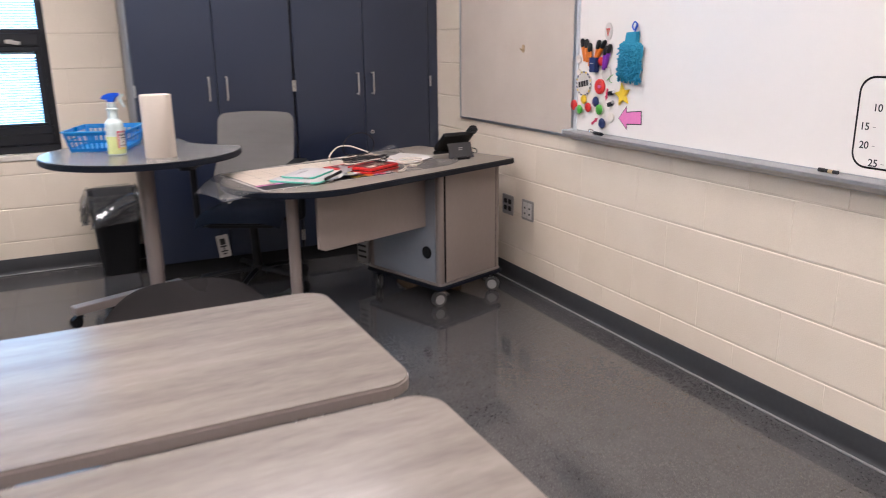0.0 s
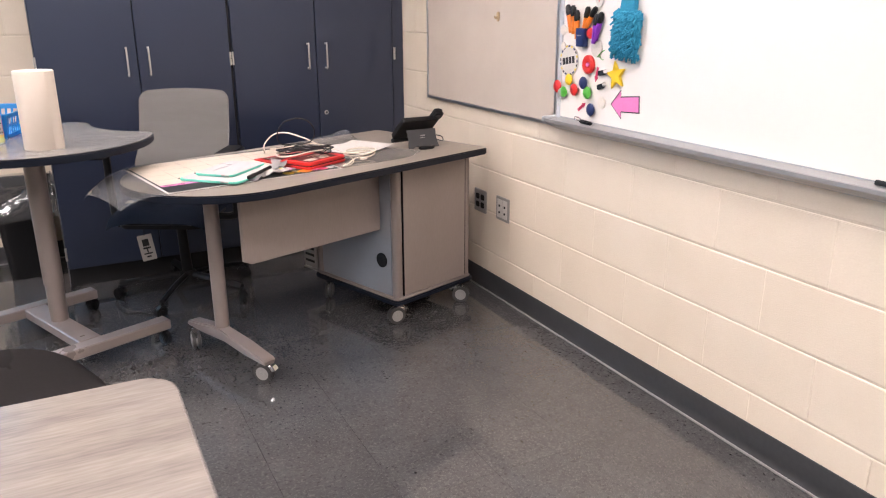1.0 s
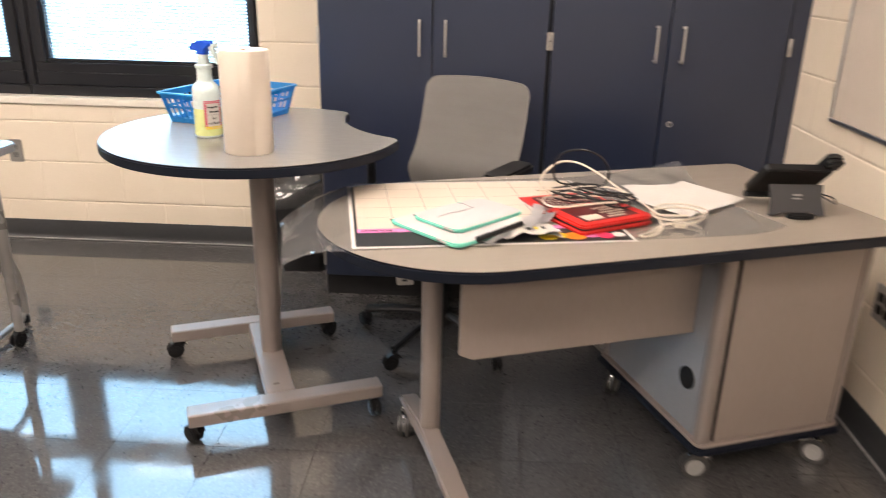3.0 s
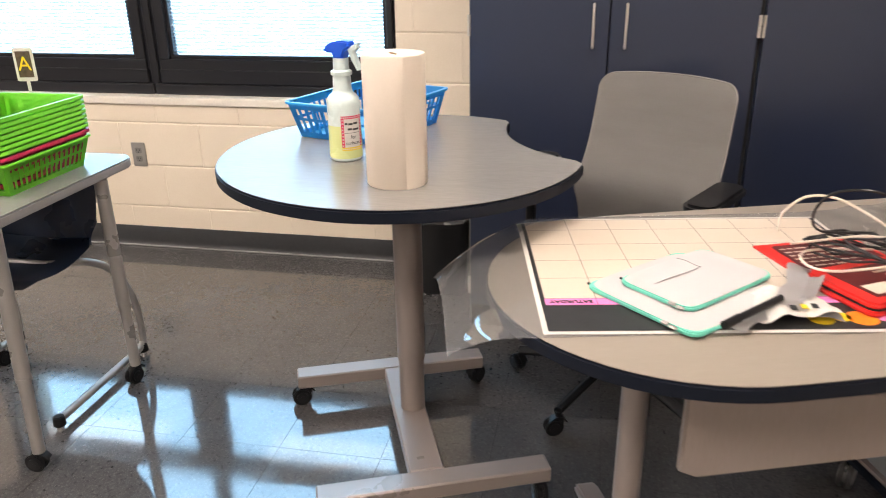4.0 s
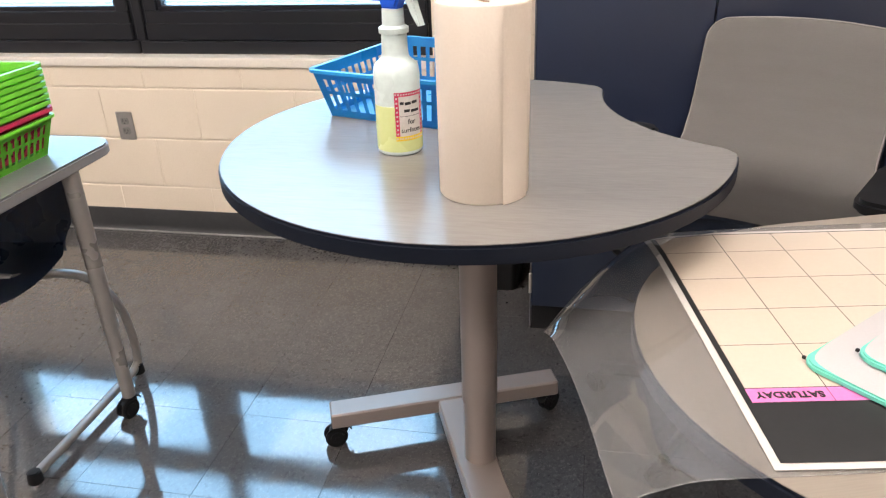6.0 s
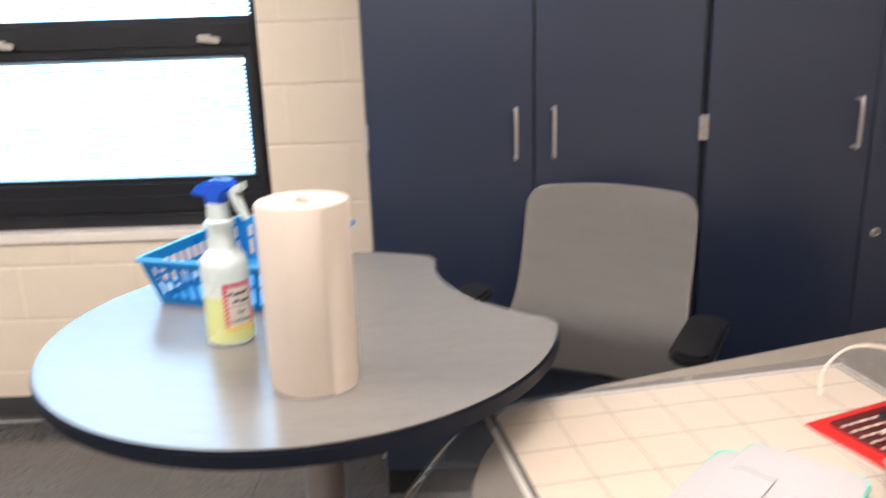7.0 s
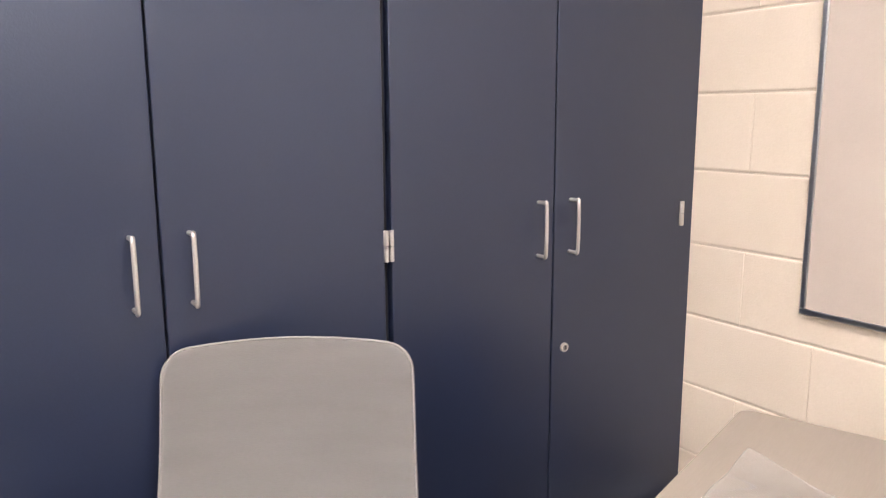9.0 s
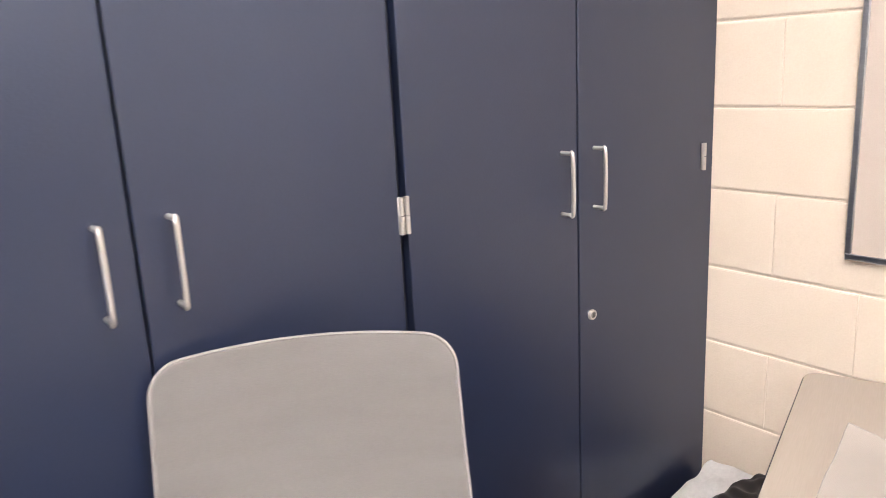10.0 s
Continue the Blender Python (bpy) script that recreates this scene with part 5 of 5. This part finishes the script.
pts += [(3.05, 4.70, DT + 0.07), (3.026, 4.684, DT + 0.110), (3.040, 4.640, DT + 0.165), (3.087, 4.597, DT + 0.186), (3.135, 4.595, DT + 0.168), (3.159, 4.609, DT + 0.125), (3.15, 4.65, DT + 0.08), (3.09, 4.68, DT + 0.060), (3.16, 4.60, DT + 0.045)]
part("cord", tube(smooth_path(pts, 5), 0.0026, 7), M_CABLEB, cb, smooth=True)
cw_ = thing("white_cable", "white charger cable arching over the desk in loose loops", "cable")
pts = [(3.01, 4.85, DT + 0.012), (3.015, 4.86, DT + 0.05), (3.06, 4.87, DT + 0.086), (3.114, 4.85, DT + 0.091), (3.17, 4.80, DT + 0.072), (3.215, 4.74, DT + 0.050), (3.25, 4.67, DT + 0.040), (3.275, 4.60, DT + 0.034), (3.29, 4.53, DT + 0.014), (3.255, 4.475, DT + 0.006), (3.225, 4.470, DT + 0.006), (3.26, 4.50, DT + 0.008)]
for i in range(15):
    a = -2.2 + i * 0.95
    pts.append((3.345 + (0.072 + 0.006 * math.sin(3 * i)) * math.cos(a), 4.600 + 0.062 * math.sin(a) + 0.02 * math.cos(a), DT + 0.018 + 0.0016 * i))
part("cord", tube(smooth_path(pts, 7), 0.0029, 8), M_CABLEW, cw_, smooth=True)
part("plug", box(3.318, 4.530, DT + 0.010, 3.352, 4.552, DT + 0.022, 0.003), M_CABLEW, cw_)
cw2 = thing("white_cable", "thin white cable wound over the tablet case", "cable")
pts = [(3.10 + 0.12 * math.cos(i * 0.7) * (1 + 0.15 * math.sin(i)), 4.63 + 0.075 * math.sin(i * 0.7 + 0.4), DT + 0.034 + 0.0025 * i + 0.004 * math.sin(2 * i)) for i in range(14)]
part("cord", tube(smooth_path(pts, 6), 0.0026, 7), M_CABLEW, cw2, smooth=True)

# white sheet
wp = thing("paper_sheet", "white sheet of card lying on the clear vinyl", "paper", pose(3.415, 4.800, DT, 0, 0, 42))
part("card", sheet(14, 14, lambda u, v: (-0.14 + 0.28 * u, -0.105 + 0.21 * v, 0.010 + 0.012 * max(0, u - 0.5) ** 2 + 0.005 * v * v + 0.0015 * math.sin(6 * u)), 0.0006), M_WHITE, wp, smooth=True)
wp2 = thing("paper_sheet", "white folded paper half under the card", "paper", pose(3.365, 4.925, DT, 0, 0, 12))
part("fold", sheet(10, 6, lambda u, v: (-0.10 + 0.20 * u, -0.055 + 0.085 * v, 0.0065 + 0.003 * noise.noise(Vector((u * 3, v * 3, 9)))), 0.0006), M_WHITE, wp2, smooth=True)

# desk phone, turned to the chair
PH = pose(3.680, 4.772, DT, 0, 0, 3) @ Matrix.Scale(0.87, 4)
ph = thing("desk_phone", "black desk phone on its stand, seen from behind", "phone", PH)
own = prism(rounded(-0.105, -0.085, 0.105, 0.085, 0.012, 4), -0.013, 0.013, 0.004)
own.transform(pose(0.0, 0.005, 0.098, -38))
part("phone_body", own, M_PLASTIC, ph, smooth=True)
own = prism([(-0.088, 0.0), (-0.060, 0.0), (-0.050, 0.008), (0.050, 0.008), (0.060, 0.0), (0.088, 0.0), (0.080, 0.050), (0.084, 0.096), (-0.084, 0.096), (-0.080, 0.050)], -0.004, 0.004, 0.002)
own.transform(Matrix.Translation((0, -0.092, 0.006)) @ Matrix.Rotation(radians(68), 4, "X"))
part("stand", own, mat("grey_black_plastic", (0.045, 0.045, 0.047), None, 0.45), ph, "dark grey fold-out stand", True)
bm = bmesh.new()
for i in range(2):
    box(-0.014, -0.0772 + 0.0, 0.052 + i * 0.012, 0.014, -0.0760, 0.058 + i * 0.012, bm=bm)
part("maker_mark", bm, M_WHEEL, ph, "small pale mark")
own = prism(rounded(-0.1, -0.012, 0.1, 0.014, 0.008, 3), 0, 0.02, 0.003)
own.transform(pose(0.0, 0.075, 0.016, -20))
part("front_foot", own, M_PLASTIC, ph, smooth=True)
own = prism(rounded(-0.027, -0.10, 0.027, 0.10, 0.018, 5), 0, 0.026, 0.009)
own.transform(pose(0.100, 0.0, 0.118, -38, 0, 0))
part("handset", own, M_PLASTIC, ph, smooth=True)
own = prism(rounded(-0.03, -0.03, 0.03, 0.03, 0.02, 5), 0, 0.022, 0.008)
own.transform(pose(0.100, -0.062, 0.150, -38))
part("earpiece", own, M_PLASTIC, ph, smooth=True)
own = prism([(0.045 * math.cos(a / 10 * math.pi), 0.022 * math.sin(a / 10 * math.pi)) for a in range(20)], 0.0, 0.012, 0.003)
own.transform(pose(0.01, -0.10, 0.0))
part("cable_disc", own, M_RUBBER, ph, smooth=True)
part("phone_cord", tube(smooth_path([(0.10, 0.02, 0.05), (0.14, -0.02, 0.045), (0.165, 0.0, 0.02), (0.19, 0.06, 0.004), (0.19, 0.16, 0.004), (0.17, 0.262, 0.004)], 6), 0.0026, 7), M_CABLEB, ph, smooth=True)

# ---- on the whiteboard ----
ON = lambda y, z, d=0.0145, turn=0.0: ONRIGHT(y, z) @ pose(0, 0, d, 0, 0, turn)


def pin_magnet(y, z, r, material, label, ring=False):
    t = thing("magnet", label, "magnet", ON(y, z), "board magnets")
    if ring:
        part("disc", lathe([(0.0, 0.0), (r, 0.0), (r, 0.009), (r * 0.8, 0.013), (r * 0.45, 0.010), (r * 0.4, 0.006), (0.0, 0.006)], 24), material, t, smooth=True)
        part("centre", cyl((0, 0, 0.006), (0, 0, 0.012), r * 0.22, seg=14), M_PINK, t, smooth=True)
    else:
        part("disc", lathe([(0.0, 0.0), (r * 0.34, 0.0), (r * 0.34, 0.006), (r * 1.08, 0.011), (r * 1.12, 0.014), (r * 0.95, 0.018), (r * 0.35, 0.021), (0.0, 0.0215)], 20), material, t, smooth=True)
    return t


for y, z, r, mt, nm in ((4.181, 1.052, 0.022, M_RED, "red"), (4.108, 1.083, 0.019, M_YELLOW, "yellow"), (4.072, 1.048, 0.020, M_RED, "red"), (4.017, 1.078, 0.021, M_DARKBLUE, "dark blue"),
                        (3.990, 1.044, 0.021, M_LEAF, "green"), (4.139, 1.034, 0.019, M_LEAF, "green"), (3.965, 0.984, 0.021, M_DARKBLUE, "dark blue"), (3.989, 1.258, 0.018, M_RED, "red"), (4.155, 1.030, 0.016, M_WHEEL, "grey")):
    pin_magnet(y, z, r, mt, nm + " push-pin magnet on the whiteboard")
pin_magnet(4.001, 1.146, 0.034, M_RED, "red ring-shaped flower magnet on the whiteboard", True)
for y, z, r in ((4.168, 1.266, 0.020), (3.914, 1.014, 0.022), (4.165, 1.205, 0.016)):
    t = thing("magnet", "cream round magnet on the whiteboard", "magnet", ON(y, z), "board magnets")
    part("disc", cyl((0, 0, 0), (0, 0, 0.006), r, seg=20, bevel=0.002), M_SILL, t, smooth=True)
t = thing("magnet", "white round picture magnet with a green sprig", "magnet", ON(3.961, 1.207), "board magnets")
part("disc", cyl((0, 0, 0), (0, 0, 0.004), 0.033, seg=24, bevel=0.001), M_WHITE, t, smooth=True)
part("sprig", merge(tube([(0.01, -0.03, 0.005), (0.03, -0.015, 0.006), (0.05, -0.005, 0.005)], 0.0015, 5), tube([(0.02, -0.02, 0.005), (0.03, -0.035, 0.006), (0.045, -0.04, 0.005)], 0.0015, 5)), M_LEAF, t)
t = thing("magnet", "oval white picture magnet with a red outline shape", "magnet", ON(3.957, 1.388), "board magnets")
own = prism([(0.026 * math.cos(a * math.pi / 14), 0.038 * math.sin(a * math.pi / 14)) for a in range(28)], 0, 0.005, 0.0015)
part("disc", own, M_WHITE, t, smooth=True)
own = prism([(-0.016, 0.012), (0.012, 0.014), (0.0, -0.022)], 0.0052, 0.0062)
part("picture", own, M_RED, t)
part("picture_inner", prism([(-0.007, 0.007), (0.006, 0.008), (0.0, -0.010)], 0.0063, 0.0068), M_CARDBOARD, t)
bd = thing("badge", "round white badge magnet with bold dark bars and a dotted rim", "badge", ON(4.124, 1.154) @ Matrix.Scale(1.28, 4))
part("disc", cyl((0, 0, 0), (0, 0, 0.004), 0.046, seg=32, bevel=0.001), M_WHITE, bd, smooth=True)
for i in range(20):
    a = i * math.pi / 10
    own = box(-0.004, -0.0025, 0.0041, 0.004, 0.0025, 0.0046)
    own.transform(Matrix.Rotation(a, 4, "Z") @ Matrix.Translation((0, 0.0415, 0)))
    part("rim_dash", own, (M_DARKBLUE, M_YELLOW, M_INK)[i % 3], bd)
for i in range(4):
    own = box(-0.030 + i * 0.0155, -0.010, 0.0041, -0.0185 + i * 0.0155, 0.010, 0.0046)
    own.transform(Matrix.Rotation(radians(10), 4, "Z"))
    part("print_bar", own, M_INK, bd)
# small markers with black caps clipped in a cup
for y, z, mt, tn, nm in ((4.128, 1.325, M_ORANGE, 14, "orange"), (4.100, 1.322, M_ORANGE, 4, "orange"), (4.076, 1.305, M_ORANGE, 2, "orange"), (4.018, 1.318, M_ORANGE, -14, "orange"), (3.985, 1.322, M_ORANGE, -38, "orange"), (3.940, 1.300, M_PURPLE, -16, "purple"), (3.962, 1.292, M_PURPLE, -8, "purple")):
    t = thing("mini_marker", nm + " mini marker with a black cap on the whiteboard", "marker", ON(y, z, 0.0145, tn), "mini markers")
    part("barrel", cyl((0, -0.070, 0.011), (0, -0.004, 0.011), 0.008, 0.0105, 12), mt, t, smooth=True)
    part("cap", lathe([(0.0, -0.008), (0.010, -0.006), (0.0115, 0.006), (0.0105, 0.026), (0.006, 0.034), (0.0, 0.035)], 14, m=Matrix.Translation((0, 0, 0.0115)) @ Matrix.Rotation(radians(-90), 4, "X")), M_PLASTIC, t, smooth=True)
cup = thing("magnetic_cup", "small dark blue magnetic cup on the whiteboard", "cup", ON(4.040, 1.243))
part("cup", prism([(-0.024, 0.032), (0.028, 0.032), (0.023, -0.034), (-0.019, -0.034)], 0.0, 0.026, 0.003), M_DARKBLUE, cup, smooth=True)
part("print_bar", box(-0.012, 0.004, 0.0262, 0.012, 0.008, 0.0266), M_WHEEL, cup)
st = thing("star_magnet", "yellow star-shaped magnet on the whiteboard", "magnet", ON(3.838, 1.118, 0.0145, 12))
own = prism([((0.052 if k % 2 == 0 else 0.024) * math.sin(k * math.pi / 5), (0.052 if k % 2 == 0 else 0.024) * math.cos(k * math.pi / 5)) for k in range(10)], 0.0, 0.012, 0.003)
part("star", own, M_YELLOW, st, smooth=True)
for y, z, tn in ((3.915, 1.122, 10), (3.916, 1.074, 18)):
    t = thing("clip_magnet", "black and silver clip magnet on the whiteboard", "clip", ON(y, z, 0.0145, tn), "clip magnets")
    part("clip", prism(rounded(-0.022, -0.009, 0.012, 0.009, 0.004, 3), 0, 0.012, 0.002), M_PLASTIC, t, smooth=True)
    part("lever", cyl((0.012, 0, 0.004), (0.026, 0.004, 0.014), 0.006, 0.007, 12), M_GREYMETAL, t, smooth=True)


def arrow_outline(k=1.0, g=0.0):
    return [(-0.060 * k - g, 0.0), (-0.008 * k, 0.046 * k + g * 1.4), (-0.008 * k, 0.024 * k + g), (0.085 * k + g, 0.026 * k + g), (0.085 * k + g, -0.026 * k - g), (-0.008 * k, -0.024 * k - g), (-0.008 * k, -0.046 * k - g * 1.4)]


ar = thing("arrow_magnet", "bright pink arrow magnet with a black outline", "magnet", ON(3.800, 1.020, 0.0145, 5))
part("outline", prism(arrow_outline(1.0, 0.004), 0, 0.0012), M_INK, ar)
part("arrow", prism(arrow_outline(), 0.0013, 0.0022), M_PINK, ar)
for y, z, tn in ((3.955, 1.108, 80), (4.030, 0.990, 215)):
    t = thing("small_arrow", "tiny dark red arrow magnet on the whiteboard", "magnet", ON(y, z, 0.0145, tn), "small arrow magnets")
    part("arrow", prism([(x, y * 0.62) for x, y in arrow_outline(0.38)], 0, 0.0015), M_MAGENTA, t)
gl = thing("pocket_tool", "black folding pocket tool resting on the marker tray", "tool", pose(XR - 0.045, 3.975, WBZ0 + 0.006, 0, 0, 84))
part("handle", prism(rounded(-0.048, -0.009, 0.028, 0.009, 0.006, 4), 0.0, 0.014, 0.004), M_PLASTIC, gl, smooth=True)
part("loop", tube(smooth_path([(0.026, 0.0, 0.008), (0.045, 0.012, 0.012), (0.062, 0.004, 0.020), (0.048, -0.010, 0.014), (0.03, -0.004, 0.010)], 5), 0.0022, 6), M_CHROME, gl, smooth=True)
mk = thing("board_marker", "short dark board marker with a tan band on the tray", "marker", pose(XR - 0.040, 2.78, WBZ0 + 0.0125, 0, 0, 86))
part("barrel", cyl((-0.040, 0, 0), (0.012, 0, 0), 0.0062, seg=14, bevel=0.001), M_PLASTIC, mk, smooth=True)
part("band", cyl((-0.022, 0, 0), (-0.004, 0, 0), 0.0065, seg=14), M_BRASS, mk, smooth=True)
part("cap", cyl((0.012, 0, 0), (0.036, 0, 0), 0.0070, seg=14, bevel=0.002), M_PLASTIC, mk, smooth=True)

# chenille duster mitt
mt_ = thing("dusting_mitt", "teal chenille dusting mitt hanging by a blue string", "mitt", ON(3.785, 1.275, 0.0145, -4))
part("mitt_body", prism(rounded(-0.062, -0.085, 0.062, 0.068, 0.030, 6), 0.0, 0.030, 0.010), M_TEAL, mt_, smooth=True)
part("cuff", prism([(-0.046, 0.066), (0.034, 0.066), (0.032, 0.112), (-0.040, 0.104)], 0.004, 0.022, 0.004), M_TEAL, mt_, "plain teal cuff", True)
bm = bmesh.new()
rng = random.Random(11)
for k in range(460):
    x, y = rng.uniform(-0.064, 0.064), rng.uniform(-0.086, 0.066)
    e = max(0.0, max(abs(x) / 0.064, abs(y + 0.01) / 0.078) - 0.72) / 0.28
    b = Vector((x, y, 0.030 - 0.022 * e))
    out = Vector((x * 4 * e + rng.uniform(-0.5, 0.5), y * 4 * e - 0.75 + rng.uniform(-0.4, 0.4), 0.75 - 0.55 * e)).normalized()
    d = b + out * rng.uniform(0.015, 0.024)
    own = tube([b, b.lerp(d, 0.5) + Vector((0, 0, 0.002)), d, d + out * 0.002], 0.0033, 6)
    merge(bm, own)
tagged(part("chenille", bm, M_TEAL, mt_, "stubby teal chenille strands", True), kind="stuff")
part("string", tube(smooth_path([(0.0, 0.10, 0.012), (0.018, 0.135, 0.012), (0.0, 0.150, 0.012), (-0.012, 0.130, 0.012), (0.012, 0.118, 0.018), (0.020, 0.145, 0.014)], 6), 0.003, 7), M_DEEPBLUE, mt_, smooth=True)

# number dial sheet
nd = thing("number_sheet", "white magnetic number sheet with a thick black rounded outline", "chart", ON(2.605, 1.100))
part("sheet", prism(rounded(-0.118, -0.140, 0.118, 0.140, 0.05, 8), 0.0, 0.0010), M_WB, nd)
own = bmesh.new()
oo, ii = rounded(-0.118, -0.140, 0.118, 0.140, 0.05, 8), rounded(-0.112, -0.134, 0.112, 0.134, 0.045, 8)
ro, ri = [own.verts.new((x, y, 0.0014)) for x, y in oo], [own.verts.new((x, y, 0.0014)) for x, y in ii]
for k in range(len(ro)):
    j = (k + 1) % len(ro)
    own.faces.new((ro[k], ro[j], ri[j], ri[k]))
bmesh.ops.solidify(own, geom=own.faces[:], thickness=0.0004)
part("outline", own, M_INK, nd)
for txt, y, z in (("10", 2.655, 1.145), ("15", 2.690, 1.087), ("20", 2.685, 1.030), ("25", 2.648, 0.978)):
    words("numeral", txt, 0.032, M_INK, nd, pose(2.605 - y, z - 1.100, 0.0014), "", 0.012)
    part("tick", box(2.605 - y + 0.026, z - 1.1005, 0.0012, 2.605 - y + 0.036, z - 1.0992, 0.0016), M_INK, nd)

# ---- wall blocks and floor tiles ----
BLOCKS = {}


def block(wall, axis, a, b, z0, z1):
    """One painted block, its edges eased into the shallow joints."""
    w, h = round(b - a - 0.0006, 4), round(z1 - z0 - 0.0045, 4)
    key = (axis, w, h)
    if key not in BLOCKS:
        own = bmesh.new()
        ring = []
        for g, d in ((0.0, 0.0030), (0.0018, 0.0009), (0.0055, 0.0)):
            k = g * 0.16
            pts = ((-w / 2 + k, -h / 2 + g), (w / 2 - k, -h / 2 + g), (w / 2 - k, h / 2 - g), (-w / 2 + k, h / 2 - g))
            ring.append([own.verts.new((d, u, v) if axis == "y" else (u, d, v)) for u, v in pts])
        for p, q in zip(ring, ring[1:]):
            for k in range(4):
                own.faces.new((p[k], p[(k + 1) % 4], q[(k + 1) % 4], q[k]))
        own.faces.new(ring[-1])
        bmesh.ops.recalc_face_normals(own, faces=own.faces)
        me = bpy.data.meshes.new("block")
        own.to_mesh(me)
        own.free()
        me.materials.append(M_WALL)
        if sum(me.polygons[-1].normal) > 0:
            me.flip_normals()
        BLOCKS[key] = me
    o = new("block", BLOCKS[key])
    o.parent = wall
    c, z = (a + b) / 2, (z0 + z1) / 2
    o.location = (XR, c, z) if axis == "y" else (c, YB, z)


def run(wall, axis, lo, hi, phase, z0, z1):
    k = math.floor((lo - phase) / BLOCK)
    p = phase + k * BLOCK
    while p < hi - 1e-6:
        a, b = max(p, lo), min(p + BLOCK, hi)
        if b - a > 0.02:
            block(wall, axis, a, b, z0, z1)
        p += BLOCK


for c in range(14):
    z0, z1 = c * COURSE, min((c + 1) * COURSE, CEIL)
    run(wall_right, "y", 1.9, 5.80, 3.734 if c % 2 else 3.531, z0, z1)
    ph_ = 1.863 if c % 2 else 2.066
    if c < 3:
        run(wall_back, "x", -1.2, 2.183, ph_, z0, z1)
    elif c == 3:
        run(wall_back, "x", -1.2, 1.787, ph_, z0, 0.694)
        run(wall_back, "x", 1.787, 2.183, ph_, z0, z1)
    else:
        run(wall_back, "x", -1.2, WX0, ph_, z0, z1)
        if z0 < WZ1:
            run(wall_back, "x", WX1, 2.183, ph_, z0, z1)
part("plain_blocks", box(XR + 0.0005, -3.0, 0.0, XR + 0.0030, 1.899, CEIL), M_WALL, wall_right)

TILE = 0.3048
own = bmesh.new()
h = TILE / 2 - 0.0002
lo = [own.verts.new((x, y, -0.0022)) for x, y in ((-h, -h), (h, -h), (h, h), (-h, h))]
hi = [own.verts.new((x, y, 0.0)) for x, y in ((-h + 0.0004, -h + 0.0004), (h - 0.0004, -h + 0.0004), (h - 0.0004, h - 0.0004), (-h + 0.0004, h - 0.0004))]
for k in range(4):
    own.faces.new((lo[k], lo[(k + 1) % 4], hi[(k + 1) % 4], hi[k]))
own.faces.new(hi)
tile_mesh = bpy.data.meshes.new("tile")
own.to_mesh(tile_mesh)
own.free()
tile_mesh.materials.append(M_FLOOR)
rng = random.Random(3)
rest = []
for i in range(-18, 9):
    for j in range(-26, 5):
        cx, cy = 1.459 + TILE * (i + 0.5), 4.898 + TILE * (j + 0.5)
        if cx - TILE / 2 > XR or cy - TILE / 2 > YB or cx < -4.1 or cy < -3.1:
            continue
        if -0.4 < cx and 1.3 < cy:
            o = new("tile", tile_mesh)
            o.parent = floor
            o.location = (cx, cy, 0)
            o.rotation_euler = (0, 0, radians(90) * rng.randrange(4))
        else:
            rest.append((cx, cy))
verts = [(cx + v.co.x, cy + v.co.y, v.co.z) for cx, cy in rest for v in tile_mesh.vertices]
faces = [tuple(8 * n + k for k in p.vertices) for n in range(len(rest)) for p in tile_mesh.polygons]
me = bpy.data.meshes.new("far_tiles")
me.from_pydata(verts, [], faces)
me.materials.append(M_FLOOR)
tagged(new("far_tiles", me), "dark grey speckled vinyl tiles", kind="stuff").parent = floor
